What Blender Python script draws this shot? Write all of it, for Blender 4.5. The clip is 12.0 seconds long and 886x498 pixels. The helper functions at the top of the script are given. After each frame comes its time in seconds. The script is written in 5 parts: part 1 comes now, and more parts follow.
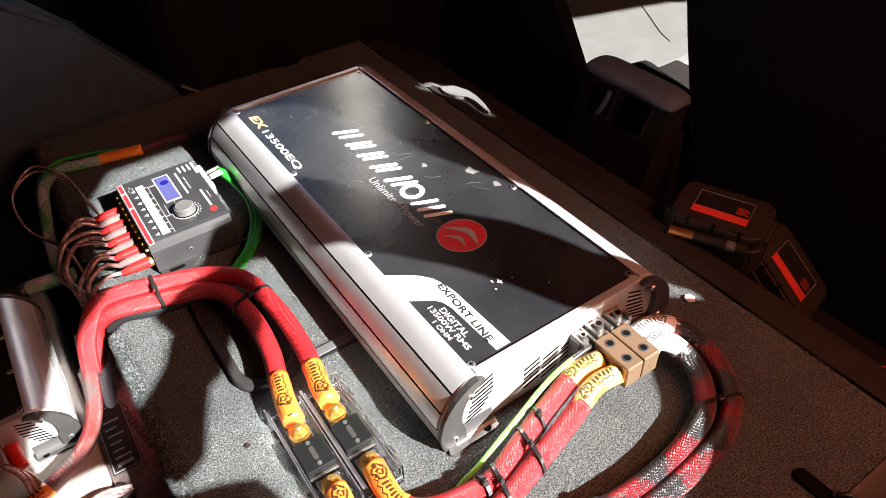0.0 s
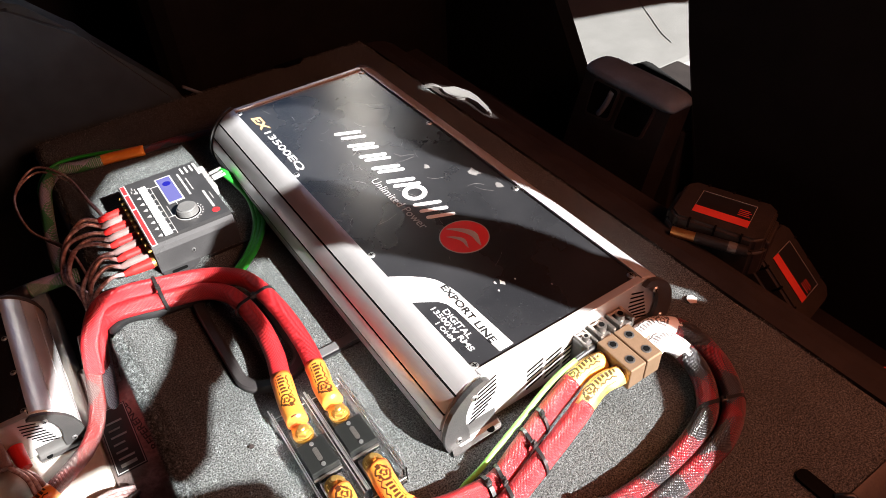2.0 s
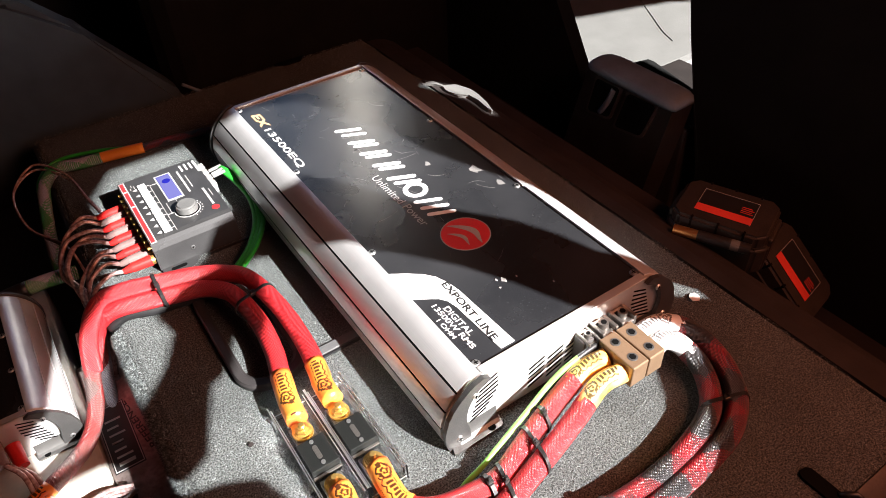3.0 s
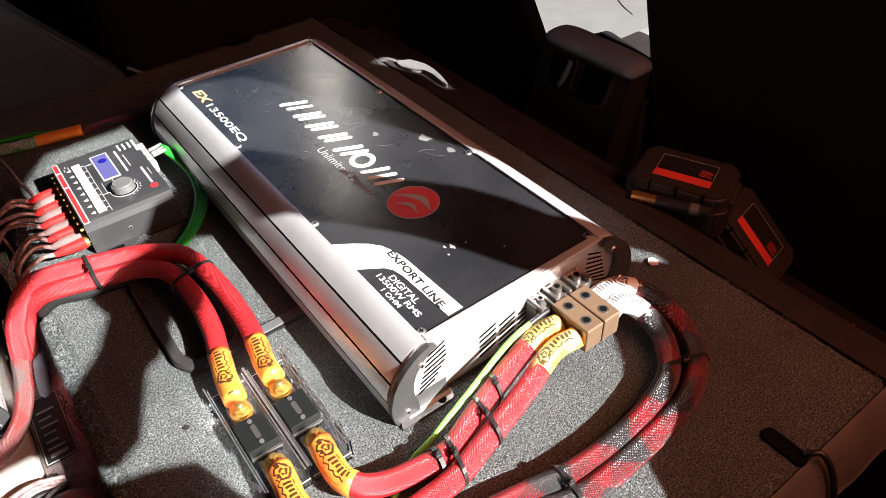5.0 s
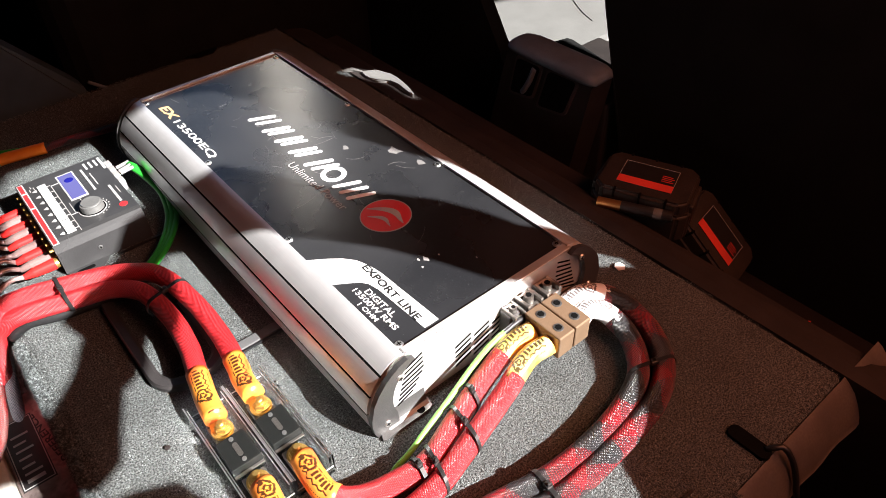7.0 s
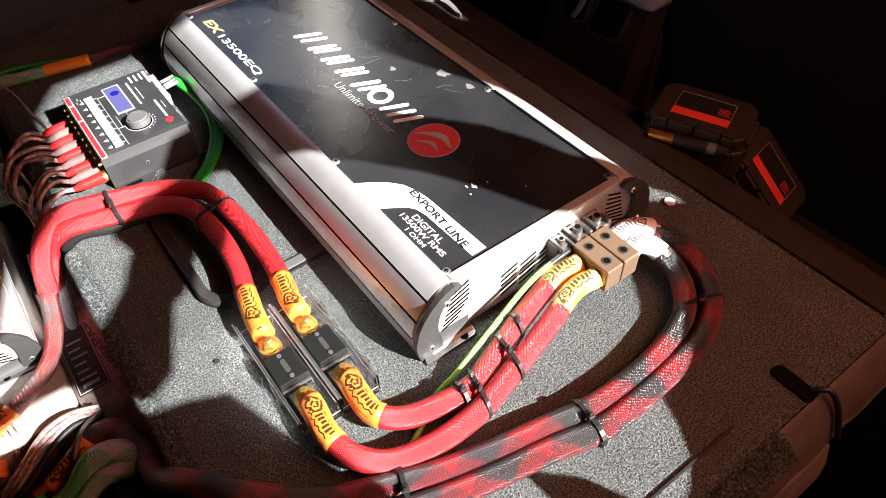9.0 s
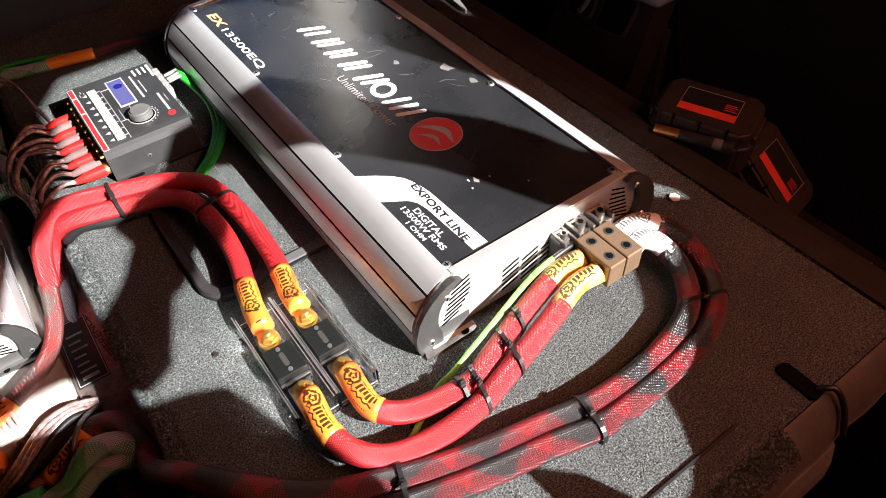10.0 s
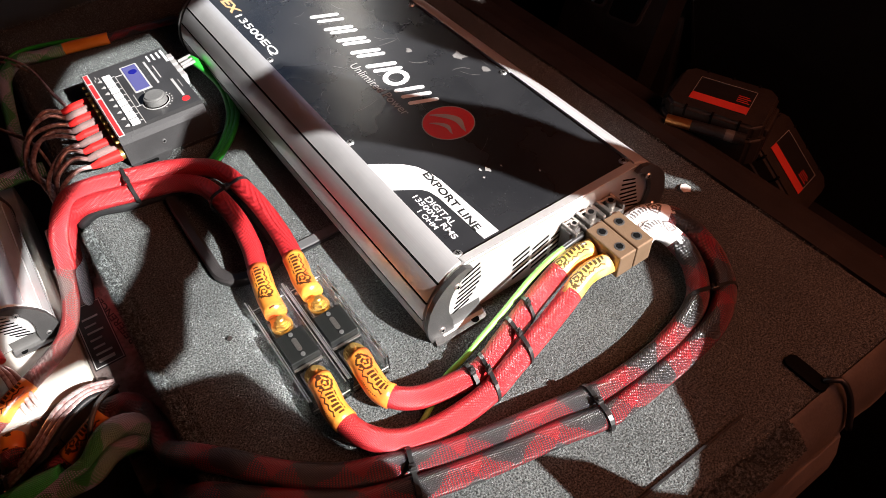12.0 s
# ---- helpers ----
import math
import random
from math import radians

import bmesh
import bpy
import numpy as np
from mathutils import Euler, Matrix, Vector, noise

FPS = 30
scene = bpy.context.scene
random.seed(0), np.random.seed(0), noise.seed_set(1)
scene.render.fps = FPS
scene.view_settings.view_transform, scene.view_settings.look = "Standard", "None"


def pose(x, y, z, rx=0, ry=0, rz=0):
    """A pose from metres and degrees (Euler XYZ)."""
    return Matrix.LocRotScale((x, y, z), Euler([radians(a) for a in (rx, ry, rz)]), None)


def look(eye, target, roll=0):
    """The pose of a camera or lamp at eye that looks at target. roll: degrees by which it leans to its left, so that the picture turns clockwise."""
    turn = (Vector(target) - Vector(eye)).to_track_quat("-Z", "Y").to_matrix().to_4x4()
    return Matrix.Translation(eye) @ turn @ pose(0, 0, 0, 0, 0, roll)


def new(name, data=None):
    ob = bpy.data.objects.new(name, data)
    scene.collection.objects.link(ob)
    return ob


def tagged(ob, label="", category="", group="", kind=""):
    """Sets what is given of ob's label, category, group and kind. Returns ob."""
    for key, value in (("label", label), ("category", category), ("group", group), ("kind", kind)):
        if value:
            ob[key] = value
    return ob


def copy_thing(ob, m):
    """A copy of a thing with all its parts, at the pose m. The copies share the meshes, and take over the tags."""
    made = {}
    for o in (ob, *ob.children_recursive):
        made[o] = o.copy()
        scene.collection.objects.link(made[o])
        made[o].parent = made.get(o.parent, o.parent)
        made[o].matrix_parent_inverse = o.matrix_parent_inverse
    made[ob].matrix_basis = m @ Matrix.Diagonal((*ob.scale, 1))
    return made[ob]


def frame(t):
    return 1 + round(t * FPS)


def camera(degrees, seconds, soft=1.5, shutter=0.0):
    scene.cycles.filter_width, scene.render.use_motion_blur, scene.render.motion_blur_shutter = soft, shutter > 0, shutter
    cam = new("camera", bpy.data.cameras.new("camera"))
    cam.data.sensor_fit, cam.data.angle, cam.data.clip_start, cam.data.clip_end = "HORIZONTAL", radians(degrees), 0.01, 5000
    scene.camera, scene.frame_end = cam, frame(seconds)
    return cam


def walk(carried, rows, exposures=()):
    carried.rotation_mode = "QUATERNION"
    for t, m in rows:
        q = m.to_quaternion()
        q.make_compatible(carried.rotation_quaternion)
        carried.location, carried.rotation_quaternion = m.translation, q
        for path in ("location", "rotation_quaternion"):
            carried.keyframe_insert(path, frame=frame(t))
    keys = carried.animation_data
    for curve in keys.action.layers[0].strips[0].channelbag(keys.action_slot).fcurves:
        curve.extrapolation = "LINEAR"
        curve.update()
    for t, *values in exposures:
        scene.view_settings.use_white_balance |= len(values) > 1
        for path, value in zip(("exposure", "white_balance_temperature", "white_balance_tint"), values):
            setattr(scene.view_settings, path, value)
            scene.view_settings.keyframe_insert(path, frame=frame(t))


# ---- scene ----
cam = camera(65.3, 12.0, soft=0.8)
PATH = [
    (0, (-0.1806, -0.2540, 0.4429), (0.0613, 0.1255, 0.0461), -2.88),
    (0.5, (-0.1812, -0.2552, 0.4452), (0.0614, 0.1238, 0.0484), -2.81),
    (1, (-0.1823, -0.2545, 0.4467), (0.0604, 0.1251, 0.0505), -2.84),
    (1.5, (-0.1823, -0.2554, 0.4482), (0.0608, 0.1234, 0.0514), -2.81),
    (2, (-0.1832, -0.2523, 0.4449), (0.0593, 0.1266, 0.0478), -2.80),
    (2.5, (-0.1836, -0.2510, 0.4415), (0.0583, 0.1284, 0.0447), -2.81),
    (4.3, (-0.1725, -0.2591, 0.4196), (0.0747, 0.1181, 0.0239), -2.79),
    (4.5, (-0.1652, -0.2616, 0.4120), (0.0827, 0.1129, 0.0142), -2.94),
    (5, (-0.1618, -0.2628, 0.4034), (0.0947, 0.1060, 0.0057), -3.04),
    (5.5, (-0.1585, -0.2627, 0.3955), (0.1062, 0.1002, -0.0023), -2.77),
    (6, (-0.1562, -0.2737, 0.3984), (0.1168, 0.0818, -0.0004), -2.64),
    (6.5, (-0.1594, -0.2672, 0.4070), (0.1192, 0.0837, 0.0080), -2.33),
    (6.7, (-0.1623, -0.2649, 0.4133), (0.1176, 0.0854, 0.0146), -2.25),
    (8.3, (-0.1794, -0.2493, 0.4241), (0.0705, 0.0903, -0.0028), -2.00),
    (8.5, (-0.1782, -0.2500, 0.4226), (0.0618, 0.0843, -0.0140), -2.26),
    (9, (-0.1764, -0.2493, 0.4149), (0.0558, 0.0824, -0.0279), -2.45),
    (9.5, (-0.1735, -0.2486, 0.4083), (0.0554, 0.0847, -0.0350), -2.69),
    (10, (-0.1729, -0.2521, 0.4085), (0.0541, 0.0835, -0.0341), -2.76),
    (10.5, (-0.1744, -0.2516, 0.4065), (0.0522, 0.0840, -0.0362), -2.77),
    (11, (-0.1745, -0.2523, 0.4082), (0.0499, 0.0841, -0.0351), -2.73),
    (11.5, (-0.1748, -0.2522, 0.4113), (0.0440, 0.0804, -0.0376), -2.79),
    (12, (-0.1756, -0.2522, 0.4135), (0.0401, 0.0800, -0.0371), -2.91),
]
walk(cam, [(t, look(eye, target, roll)) for t, eye, target, roll in PATH], exposures=[(0.0, 2.38), (2.7, 2.38), (4.5, 2.2), (6.7, 2.22), (8.5, 2.36), (9.0, 2.33), (9.5, 2.12), (10.5, 2.0), (12.0, 1.82)])
# ---- world, sun and fill lamp ----
SUN_FROM = Vector((0.6, -1.4, 1.0)).normalized()
world = bpy.data.worlds.new("sky")
scene.world = world
world.use_nodes = True
wn = world.node_tree.nodes
sky = wn.new("ShaderNodeTexSky")
sky.sky_type = "NISHITA"
sky.sun_disc = False
sky.sun_elevation = math.asin(SUN_FROM.z)
sky.sun_rotation = math.atan2(SUN_FROM.x, SUN_FROM.y)
world.node_tree.links.new(sky.outputs["Color"], wn["Background"].inputs["Color"])
wn["Background"].inputs["Strength"].default_value = 0.024

sun = new("sun", bpy.data.lights.new("sun", "SUN"))
sun.data.energy = 5.0
sun.data.angle = radians(0.55)
sun.data.color = (1.0, 0.985, 0.965)
sun.matrix_world = look(SUN_FROM * 5, (0, 0, 0))

# added warm fill lamp that reddens the shade; it stands for no known source
gate = new("warm_fill", bpy.data.lights.new("warm_fill", "AREA"))
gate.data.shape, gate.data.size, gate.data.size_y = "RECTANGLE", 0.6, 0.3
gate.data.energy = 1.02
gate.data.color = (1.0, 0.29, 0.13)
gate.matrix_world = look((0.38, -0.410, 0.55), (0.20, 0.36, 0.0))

# ---- materials ----
def nodes_of(name):
    m = bpy.data.materials.new(name)
    m.use_nodes = True
    nt = m.node_tree
    return m, nt, nt.nodes["Principled BSDF"]


def put(nt, kind, **values):
    n = nt.nodes.new(kind)
    for key, value in values.items():
        n.inputs[key].default_value = value
    return n


def calc(nt, op, a, b=None):
    n = nt.nodes.new("ShaderNodeMath")
    n.operation = op
    for i, v in enumerate((a, b)):
        if v is None:
            continue
        if isinstance(v, (int, float)):
            n.inputs[i].default_value = v
        else:
            nt.links.new(v, n.inputs[i])
    return n.outputs[0]


def blend(nt, fac, a, b, mode="MIX"):
    n = nt.nodes.new("ShaderNodeMix")
    n.data_type, n.blend_type = "RGBA", mode
    for i, v in ((0, fac), (6, a), (7, b)):
        if isinstance(v, (int, float)):
            n.inputs[i].default_value = v
        elif isinstance(v, tuple):
            n.inputs[i].default_value = (*v[:3], 1)
        else:
            nt.links.new(v, n.inputs[i])
    return n.outputs[2]


def ramp(nt, fac, lo, hi):
    n = nt.nodes.new("ShaderNodeMapRange")
    n.inputs[1].default_value, n.inputs[2].default_value = lo, hi
    nt.links.new(fac, n.inputs[0])
    return n.outputs[0]


def noise_at(nt, scale, detail=3.0, coord="Object", stretch=None):
    tc = nt.nodes.new("ShaderNodeTexCoord")
    out = tc.outputs[coord]
    if stretch:
        mp = nt.nodes.new("ShaderNodeMapping")
        mp.inputs["Scale"].default_value = stretch
        nt.links.new(out, mp.inputs[0])
        out = mp.outputs[0]
    n = put(nt, "ShaderNodeTexNoise", Scale=scale, Detail=detail)
    nt.links.new(out, n.inputs["Vector"])
    return n.outputs["Fac"]


def surface(name, c1, c2, rough=0.5, metal=0.0, fine=900.0, coarse=25.0, bump=0.15, spec=0.5, stretch=None, wear=0.12, depth=0.0004):
    """Two scales of variation in colour and roughness, with fine relief."""
    m, nt, bsdf = nodes_of(name)
    f, g = noise_at(nt, fine, 3, stretch=stretch), noise_at(nt, coarse, 4)
    col = blend(nt, ramp(nt, f, 0.3, 0.7), c1, c2)
    col = blend(nt, ramp(nt, g, 0.35, 0.75), col, tuple(v * (1 - wear * 2) for v in c1))
    nt.links.new(col, bsdf.inputs["Base Color"])
    r = calc(nt, "ADD", calc(nt, "MULTIPLY", g, wear * 1.5), rough - wear * 0.6)
    nt.links.new(r, bsdf.inputs["Roughness"])
    bsdf.inputs["Metallic"].default_value = metal
    bsdf.inputs["Specular IOR Level"].default_value = spec
    if bump:
        b = put(nt, "ShaderNodeBump", Strength=bump, Distance=depth)
        nt.links.new(f, b.inputs["Height"])
        nt.links.new(b.outputs[0], bsdf.inputs["Normal"])
    return m


def pile(name, dark, light):
    """Speckled needle-felt; each fibre has a shade of its own."""
    m, nt, bsdf = nodes_of(name)
    geo = nt.nodes.new("ShaderNodeNewGeometry")
    f = noise_at(nt, 420, 3)
    g = noise_at(nt, 14, 4)
    v = calc(nt, "POWER", geo.outputs["Random Per Island"], 1.0)
    col = blend(nt, v, dark, light)
    col = blend(nt, calc(nt, "MULTIPLY", ramp(nt, f, 0.45, 0.56), 0.8), col, dark)
    col = blend(nt, calc(nt, "MULTIPLY", ramp(nt, g, 0.4, 0.8), 0.35), col, dark)
    col = blend(nt, calc(nt, "MULTIPLY", ramp(nt, noise_at(nt, 150, 3), 0.42, 0.66), 0.5), col, dark)
    nt.links.new(col, bsdf.inputs["Base Color"])
    bsdf.inputs["Roughness"].default_value = 0.85
    bsdf.inputs["Specular IOR Level"].default_value = 0.05
    return m


def felt(name, dark, light):
    m, nt, bsdf = nodes_of(name)
    f, g = noise_at(nt, 800, 4), noise_at(nt, 14, 4)
    col = blend(nt, ramp(nt, f, 0.38, 0.62), dark, light)
    col = blend(nt, calc(nt, "MULTIPLY", ramp(nt, g, 0.4, 0.8), 0.4), col, dark)
    nt.links.new(col, bsdf.inputs["Base Color"])
    bsdf.inputs["Roughness"].default_value = 0.9
    bsdf.inputs["Specular IOR Level"].default_value = 0.15
    b = put(nt, "ShaderNodeBump", Strength=0.8, Distance=0.0015)
    nt.links.new(f, b.inputs["Height"])
    nt.links.new(b.outputs[0], bsdf.inputs["Normal"])
    return m


def braid(name, thread, gap, second=None, turns=14.0, pitch=0.0046, patch=0.09, share=0.3, rough=0.32, third=None, shine=0.75, relief=0.7):
    """Woven sleeve: two sets of threads that wind against each other; second: threads of another colour that make patches."""
    m, nt, bsdf = nodes_of(name)
    uv = nt.nodes.new("ShaderNodeUVMap")
    sep = nt.nodes.new("ShaderNodeSeparateXYZ")
    nt.links.new(uv.outputs[0], sep.inputs[0])
    u, v = sep.outputs[0], sep.outputs[1]
    along, around = calc(nt, "DIVIDE", u, pitch), calc(nt, "MULTIPLY", v, turns)
    a = calc(nt, "SINE", calc(nt, "MULTIPLY", calc(nt, "ADD", along, around), 2 * math.pi))
    b = calc(nt, "SINE", calc(nt, "MULTIPLY", calc(nt, "SUBTRACT", along, around), 2 * math.pi))
    weave = calc(nt, "MULTIPLY", a, b)
    grit = noise_at(nt, 1500, 2)
    body = thread
    if second:
        lu = calc(nt, "ADD", calc(nt, "DIVIDE", u, patch), calc(nt, "MULTIPLY", noise_at(nt, 45, 1), 0.5))
        p = calc(nt, "LESS_THAN", calc(nt, "FRACT", calc(nt, "ADD", lu, v)), share)
        q = calc(nt, "LESS_THAN", calc(nt, "FRACT", calc(nt, "ADD", calc(nt, "SUBTRACT", lu, v), 0.37)), share)
        over = calc(nt, "GREATER_THAN", weave, 0.0)
        pick = calc(nt, "ADD", calc(nt, "MULTIPLY", p, over), calc(nt, "MULTIPLY", q, calc(nt, "SUBTRACT", 1.0, over)))
        body = blend(nt, pick, thread, second)
        if third:
            body = blend(nt, calc(nt, "MULTIPLY", p, q), body, third)
    col = blend(nt, ramp(nt, calc(nt, "ABSOLUTE", weave), 0.08, 0.42), gap, body)
    col = blend(nt, calc(nt, "MULTIPLY", grit, 0.3), col, gap)
    nt.links.new(col, bsdf.inputs["Base Color"])
    bsdf.inputs["Roughness"].default_value = rough
    bsdf.inputs["Specular IOR Level"].default_value = shine
    bp = put(nt, "ShaderNodeBump", Strength=relief, Distance=0.0006)
    nt.links.new(calc(nt, "ABSOLUTE", weave), bp.inputs["Height"])
    nt.links.new(bp.outputs[0], bsdf.inputs["Normal"])
    return m


def shrink(name, base, ink, fade):
    """Printed heat-shrink sleeve: a ringed dark blot, one row of heavy marks, a jagged line and a row of fine marks, in ink."""
    m, nt, bsdf = nodes_of(name)
    uv = nt.nodes.new("ShaderNodeUVMap")
    sep = nt.nodes.new("ShaderNodeSeparateXYZ")
    nt.links.new(uv.outputs[0], sep.inputs[0])
    s = calc(nt, "FRACT", calc(nt, "DIVIDE", sep.outputs[0], 0.040))
    v = calc(nt, "FRACT", calc(nt, "MULTIPLY", sep.outputs[1], 2.0))

    def speck(su, sv, lo, hi):
        mp = nt.nodes.new("ShaderNodeMapping")
        mp.inputs["Scale"].default_value = (su, sv, 1)
        nt.links.new(uv.outputs[0], mp.inputs[0])
        n = put(nt, "ShaderNodeTexNoise", Scale=1.0, Detail=3.0, Roughness=0.6)
        nt.links.new(mp.outputs[0], n.inputs["Vector"])
        return ramp(nt, n.outputs["Fac"], lo, hi)

    def inside(x, lo, hi):
        return calc(nt, "MULTIPLY", calc(nt, "GREATER_THAN", x, lo), calc(nt, "LESS_THAN", x, hi))

    def times(*fs):
        out = fs[0]
        for f in fs[1:]:
            out = calc(nt, "MULTIPLY", out, f)
        return out

    # ringed blot
    du, dv = calc(nt, "DIVIDE", calc(nt, "SUBTRACT", s, 0.72), 0.17), calc(nt, "DIVIDE", calc(nt, "SUBTRACT", v, 0.47), 0.22)
    rad = calc(nt, "SQRT", calc(nt, "ADD", calc(nt, "MULTIPLY", du, du), calc(nt, "MULTIPLY", dv, dv)))
    rad = calc(nt, "ADD", rad, calc(nt, "MULTIPLY", calc(nt, "SUBTRACT", speck(260, 8, 0.2, 0.8), 0.5), 0.9))
    blot = calc(nt, "MAXIMUM", inside(rad, 0.62, 1.0), inside(rad, 0.12, 0.40))
    # heavy marks: strokes of uneven width between two thin rules
    cu = calc(nt, "DIVIDE", s, 0.078)
    code = nt.nodes.new("ShaderNodeTexWhiteNoise")
    code.noise_dimensions = "1D"
    nt.links.new(calc(nt, "FLOOR", cu), code.inputs["W"])
    cell = calc(nt, "FRACT", cu)
    tall = calc(nt, "ADD", calc(nt, "MULTIPLY", code.outputs["Value"], 0.07), 0.52)
    row = times(inside(s, 0.10, 0.52), calc(nt, "GREATER_THAN", v, 0.37), calc(nt, "LESS_THAN", v, tall), inside(cell, 0.10, 0.74))
    # jagged line and fine row
    wave = calc(nt, "ABSOLUTE", calc(nt, "SUBTRACT", calc(nt, "FRACT", calc(nt, "DIVIDE", s, 0.13)), 0.5))
    zig = calc(nt, "ABSOLUTE", calc(nt, "SUBTRACT", calc(nt, "SUBTRACT", v, 0.62), calc(nt, "MULTIPLY", wave, calc(nt, "MULTIPLY", speck(70, 1, 0.2, 0.8), 0.30))))
    jag = times(inside(s, 0.12, 0.66), calc(nt, "LESS_THAN", zig, 0.022))
    fine = times(inside(s, 0.16, 0.50), inside(v, 0.785, 0.82), calc(nt, "LESS_THAN", calc(nt, "FRACT", calc(nt, "DIVIDE", s, 0.036)), 0.6))
    low = times(inside(s, 0.14, 0.56), inside(v, 0.30, 0.335), speck(900, 2, 0.42, 0.46))
    mark = calc(nt, "MAXIMUM", calc(nt, "MAXIMUM", blot, row), calc(nt, "MAXIMUM", jag, calc(nt, "MAXIMUM", fine, low)))
    mark = calc(nt, "MULTIPLY", mark, speck(700, 20, 0.30, 0.36))
    body = blend(nt, ramp(nt, noise_at(nt, 55, 2), 0.36, 0.62), base, fade)
    nt.links.new(blend(nt, calc(nt, "MULTIPLY", mark, 0.93), body, ink), bsdf.inputs["Base Color"])
    bsdf.inputs["Roughness"].default_value = 0.3
    b = put(nt, "ShaderNodeBump", Strength=0.35, Distance=0.0008)
    nt.links.new(noise_at(nt, 170, 2), b.inputs["Height"])
    nt.links.new(b.outputs[0], bsdf.inputs["Normal"])
    return m


def plate_paint(name):
    """Satin black paint with dust, handling haze and fine scratches."""
    m, nt, bsdf = nodes_of(name)
    dust = ramp(nt, noise_at(nt, 700, 4), 0.66, 0.74)
    haze = ramp(nt, noise_at(nt, 16, 5), 0.35, 0.75)
    scr = ramp(nt, noise_at(nt, 55, 4, stretch=(9, 0.6, 1)), 0.70, 0.75)
    scuff = calc(nt, "MULTIPLY", scr, ramp(nt, noise_at(nt, 22, 2), 0.55, 0.65))
    col = blend(nt, haze, (0.014, 0.0148, 0.0168), (0.026, 0.0265, 0.029))
    col = blend(nt, calc(nt, "MULTIPLY", dust, 0.3), col, (0.2, 0.2, 0.2))
    col = blend(nt, calc(nt, "MULTIPLY", scuff, 0.5), col, (0.3, 0.3, 0.29))
    nt.links.new(col, bsdf.inputs["Base Color"])
    nt.links.new(calc(nt, "ADD", calc(nt, "MULTIPLY", haze, 0.12), 0.24), bsdf.inputs["Roughness"])
    bsdf.inputs["Specular IOR Level"].default_value = 0.5
    bsdf.inputs["Coat Weight"].default_value = 0.85
    bsdf.inputs["Coat Roughness"].default_value = 0.17
    return m


def clear(name, tint, rough=0.05, ior=1.45):
    m, nt, bsdf = nodes_of(name)
    g = noise_at(nt, 120, 3)
    nt.links.new(blend(nt, g, tint, tuple(v * 0.9 for v in tint)), bsdf.inputs["Base Color"])
    bsdf.inputs["Transmission Weight"].default_value = 1.0
    nt.links.new(calc(nt, "ADD", calc(nt, "MULTIPLY", g, 0.1), rough), bsdf.inputs["Roughness"])
    bsdf.inputs["IOR"].default_value = ior
    return m


def glowing(name, colour, power):
    m, nt, bsdf = nodes_of(name)
    bsdf.inputs["Base Color"].default_value = (*(v * 0.4 for v in colour), 1)
    bsdf.inputs["Emission Color"].default_value = (*colour, 1)
    bsdf.inputs["Emission Strength"].default_value = power
    bsdf.inputs["Roughness"].default_value = 0.2
    return m


FELT = felt("carpet_felt", (0.03, 0.032, 0.032), (0.17, 0.18, 0.176))
PILE = pile("carpet_fibre", (0.036, 0.040, 0.040), (0.46, 0.508, 0.504))
TRIM = surface("grained_black_trim", (0.011, 0.0105, 0.0105), (0.018, 0.017, 0.017), 0.6, fine=1400, bump=0.3)
SEATCLOTH = surface("black_seat_cloth", (0.004, 0.004, 0.0038), (0.007, 0.0066, 0.006), 0.85, fine=1800, bump=0.4, spec=0.2)
BOLSTER = surface("brown_black_seat_cloth", (0.019, 0.0145, 0.0135), (0.032, 0.025, 0.023), 0.8, fine=1500, bump=0.4, spec=0.25)
LEATHER = surface("pale_grey_leather", (0.150, 0.148, 0.141), (0.172, 0.170, 0.163), 0.5, fine=420, bump=0.3, wear=0.05, depth=0.0008)
SEAMGREY = surface("grey_seam_thread", (0.10, 0.098, 0.093), (0.13, 0.127, 0.122), 0.6, fine=900, bump=0.3)
FLAP = surface("worn_brown_vinyl", (0.17, 0.145, 0.13), (0.22, 0.19, 0.17), 0.55, fine=500, bump=0.25)
LINER = surface("roof_lining", (0.045, 0.038, 0.036), (0.06, 0.05, 0.047), 0.9, fine=800, bump=0.3)
SHELL = surface("dark_door_trim", (0.008, 0.008, 0.009), (0.014, 0.014, 0.015), 0.6, fine=900)
GREYTRIM = surface("blue_grey_trim", (0.12, 0.165, 0.21), (0.17, 0.225, 0.28), 0.65, fine=1200, bump=0.3)
PLATE = plate_paint("satin_black_plate")
ALU = surface("brushed_aluminium", (0.84, 0.832, 0.836), (0.90, 0.892, 0.896), 0.31, 0.64, fine=1600, bump=0.08, stretch=(1, 0.02, 1), wear=0.06)
ENDSTEEL = surface("silver_painted_steel", (0.70, 0.69, 0.68), (0.78, 0.77, 0.76), 0.36, 0.64, fine=1500, bump=0.08, wear=0.08)
FOOT = surface("grey_steel_foot", (0.15, 0.145, 0.142), (0.20, 0.195, 0.19), 0.38, 0.75, fine=1300, bump=0.12)
CAP = surface("gunmetal_cap", (0.11, 0.107, 0.106), (0.15, 0.147, 0.145), 0.42, 0.7, fine=1300, bump=0.15)
# near-black that paints the shade inside slots, holes, sockets and notches
RECESS_SHADE = surface("recess_shade_black", (0.002, 0.002, 0.002), (0.004, 0.004, 0.004), 0.9, bump=0, spec=0.08)
SCREW = surface("bright_screw", (0.6, 0.6, 0.6), (0.75, 0.75, 0.74), 0.3, 0.9, fine=2000, bump=0.1)
CONSOLE = surface("grained_brown_black_trim", (0.024, 0.020, 0.019), (0.036, 0.030, 0.028), 0.42, fine=1400, bump=0.3)
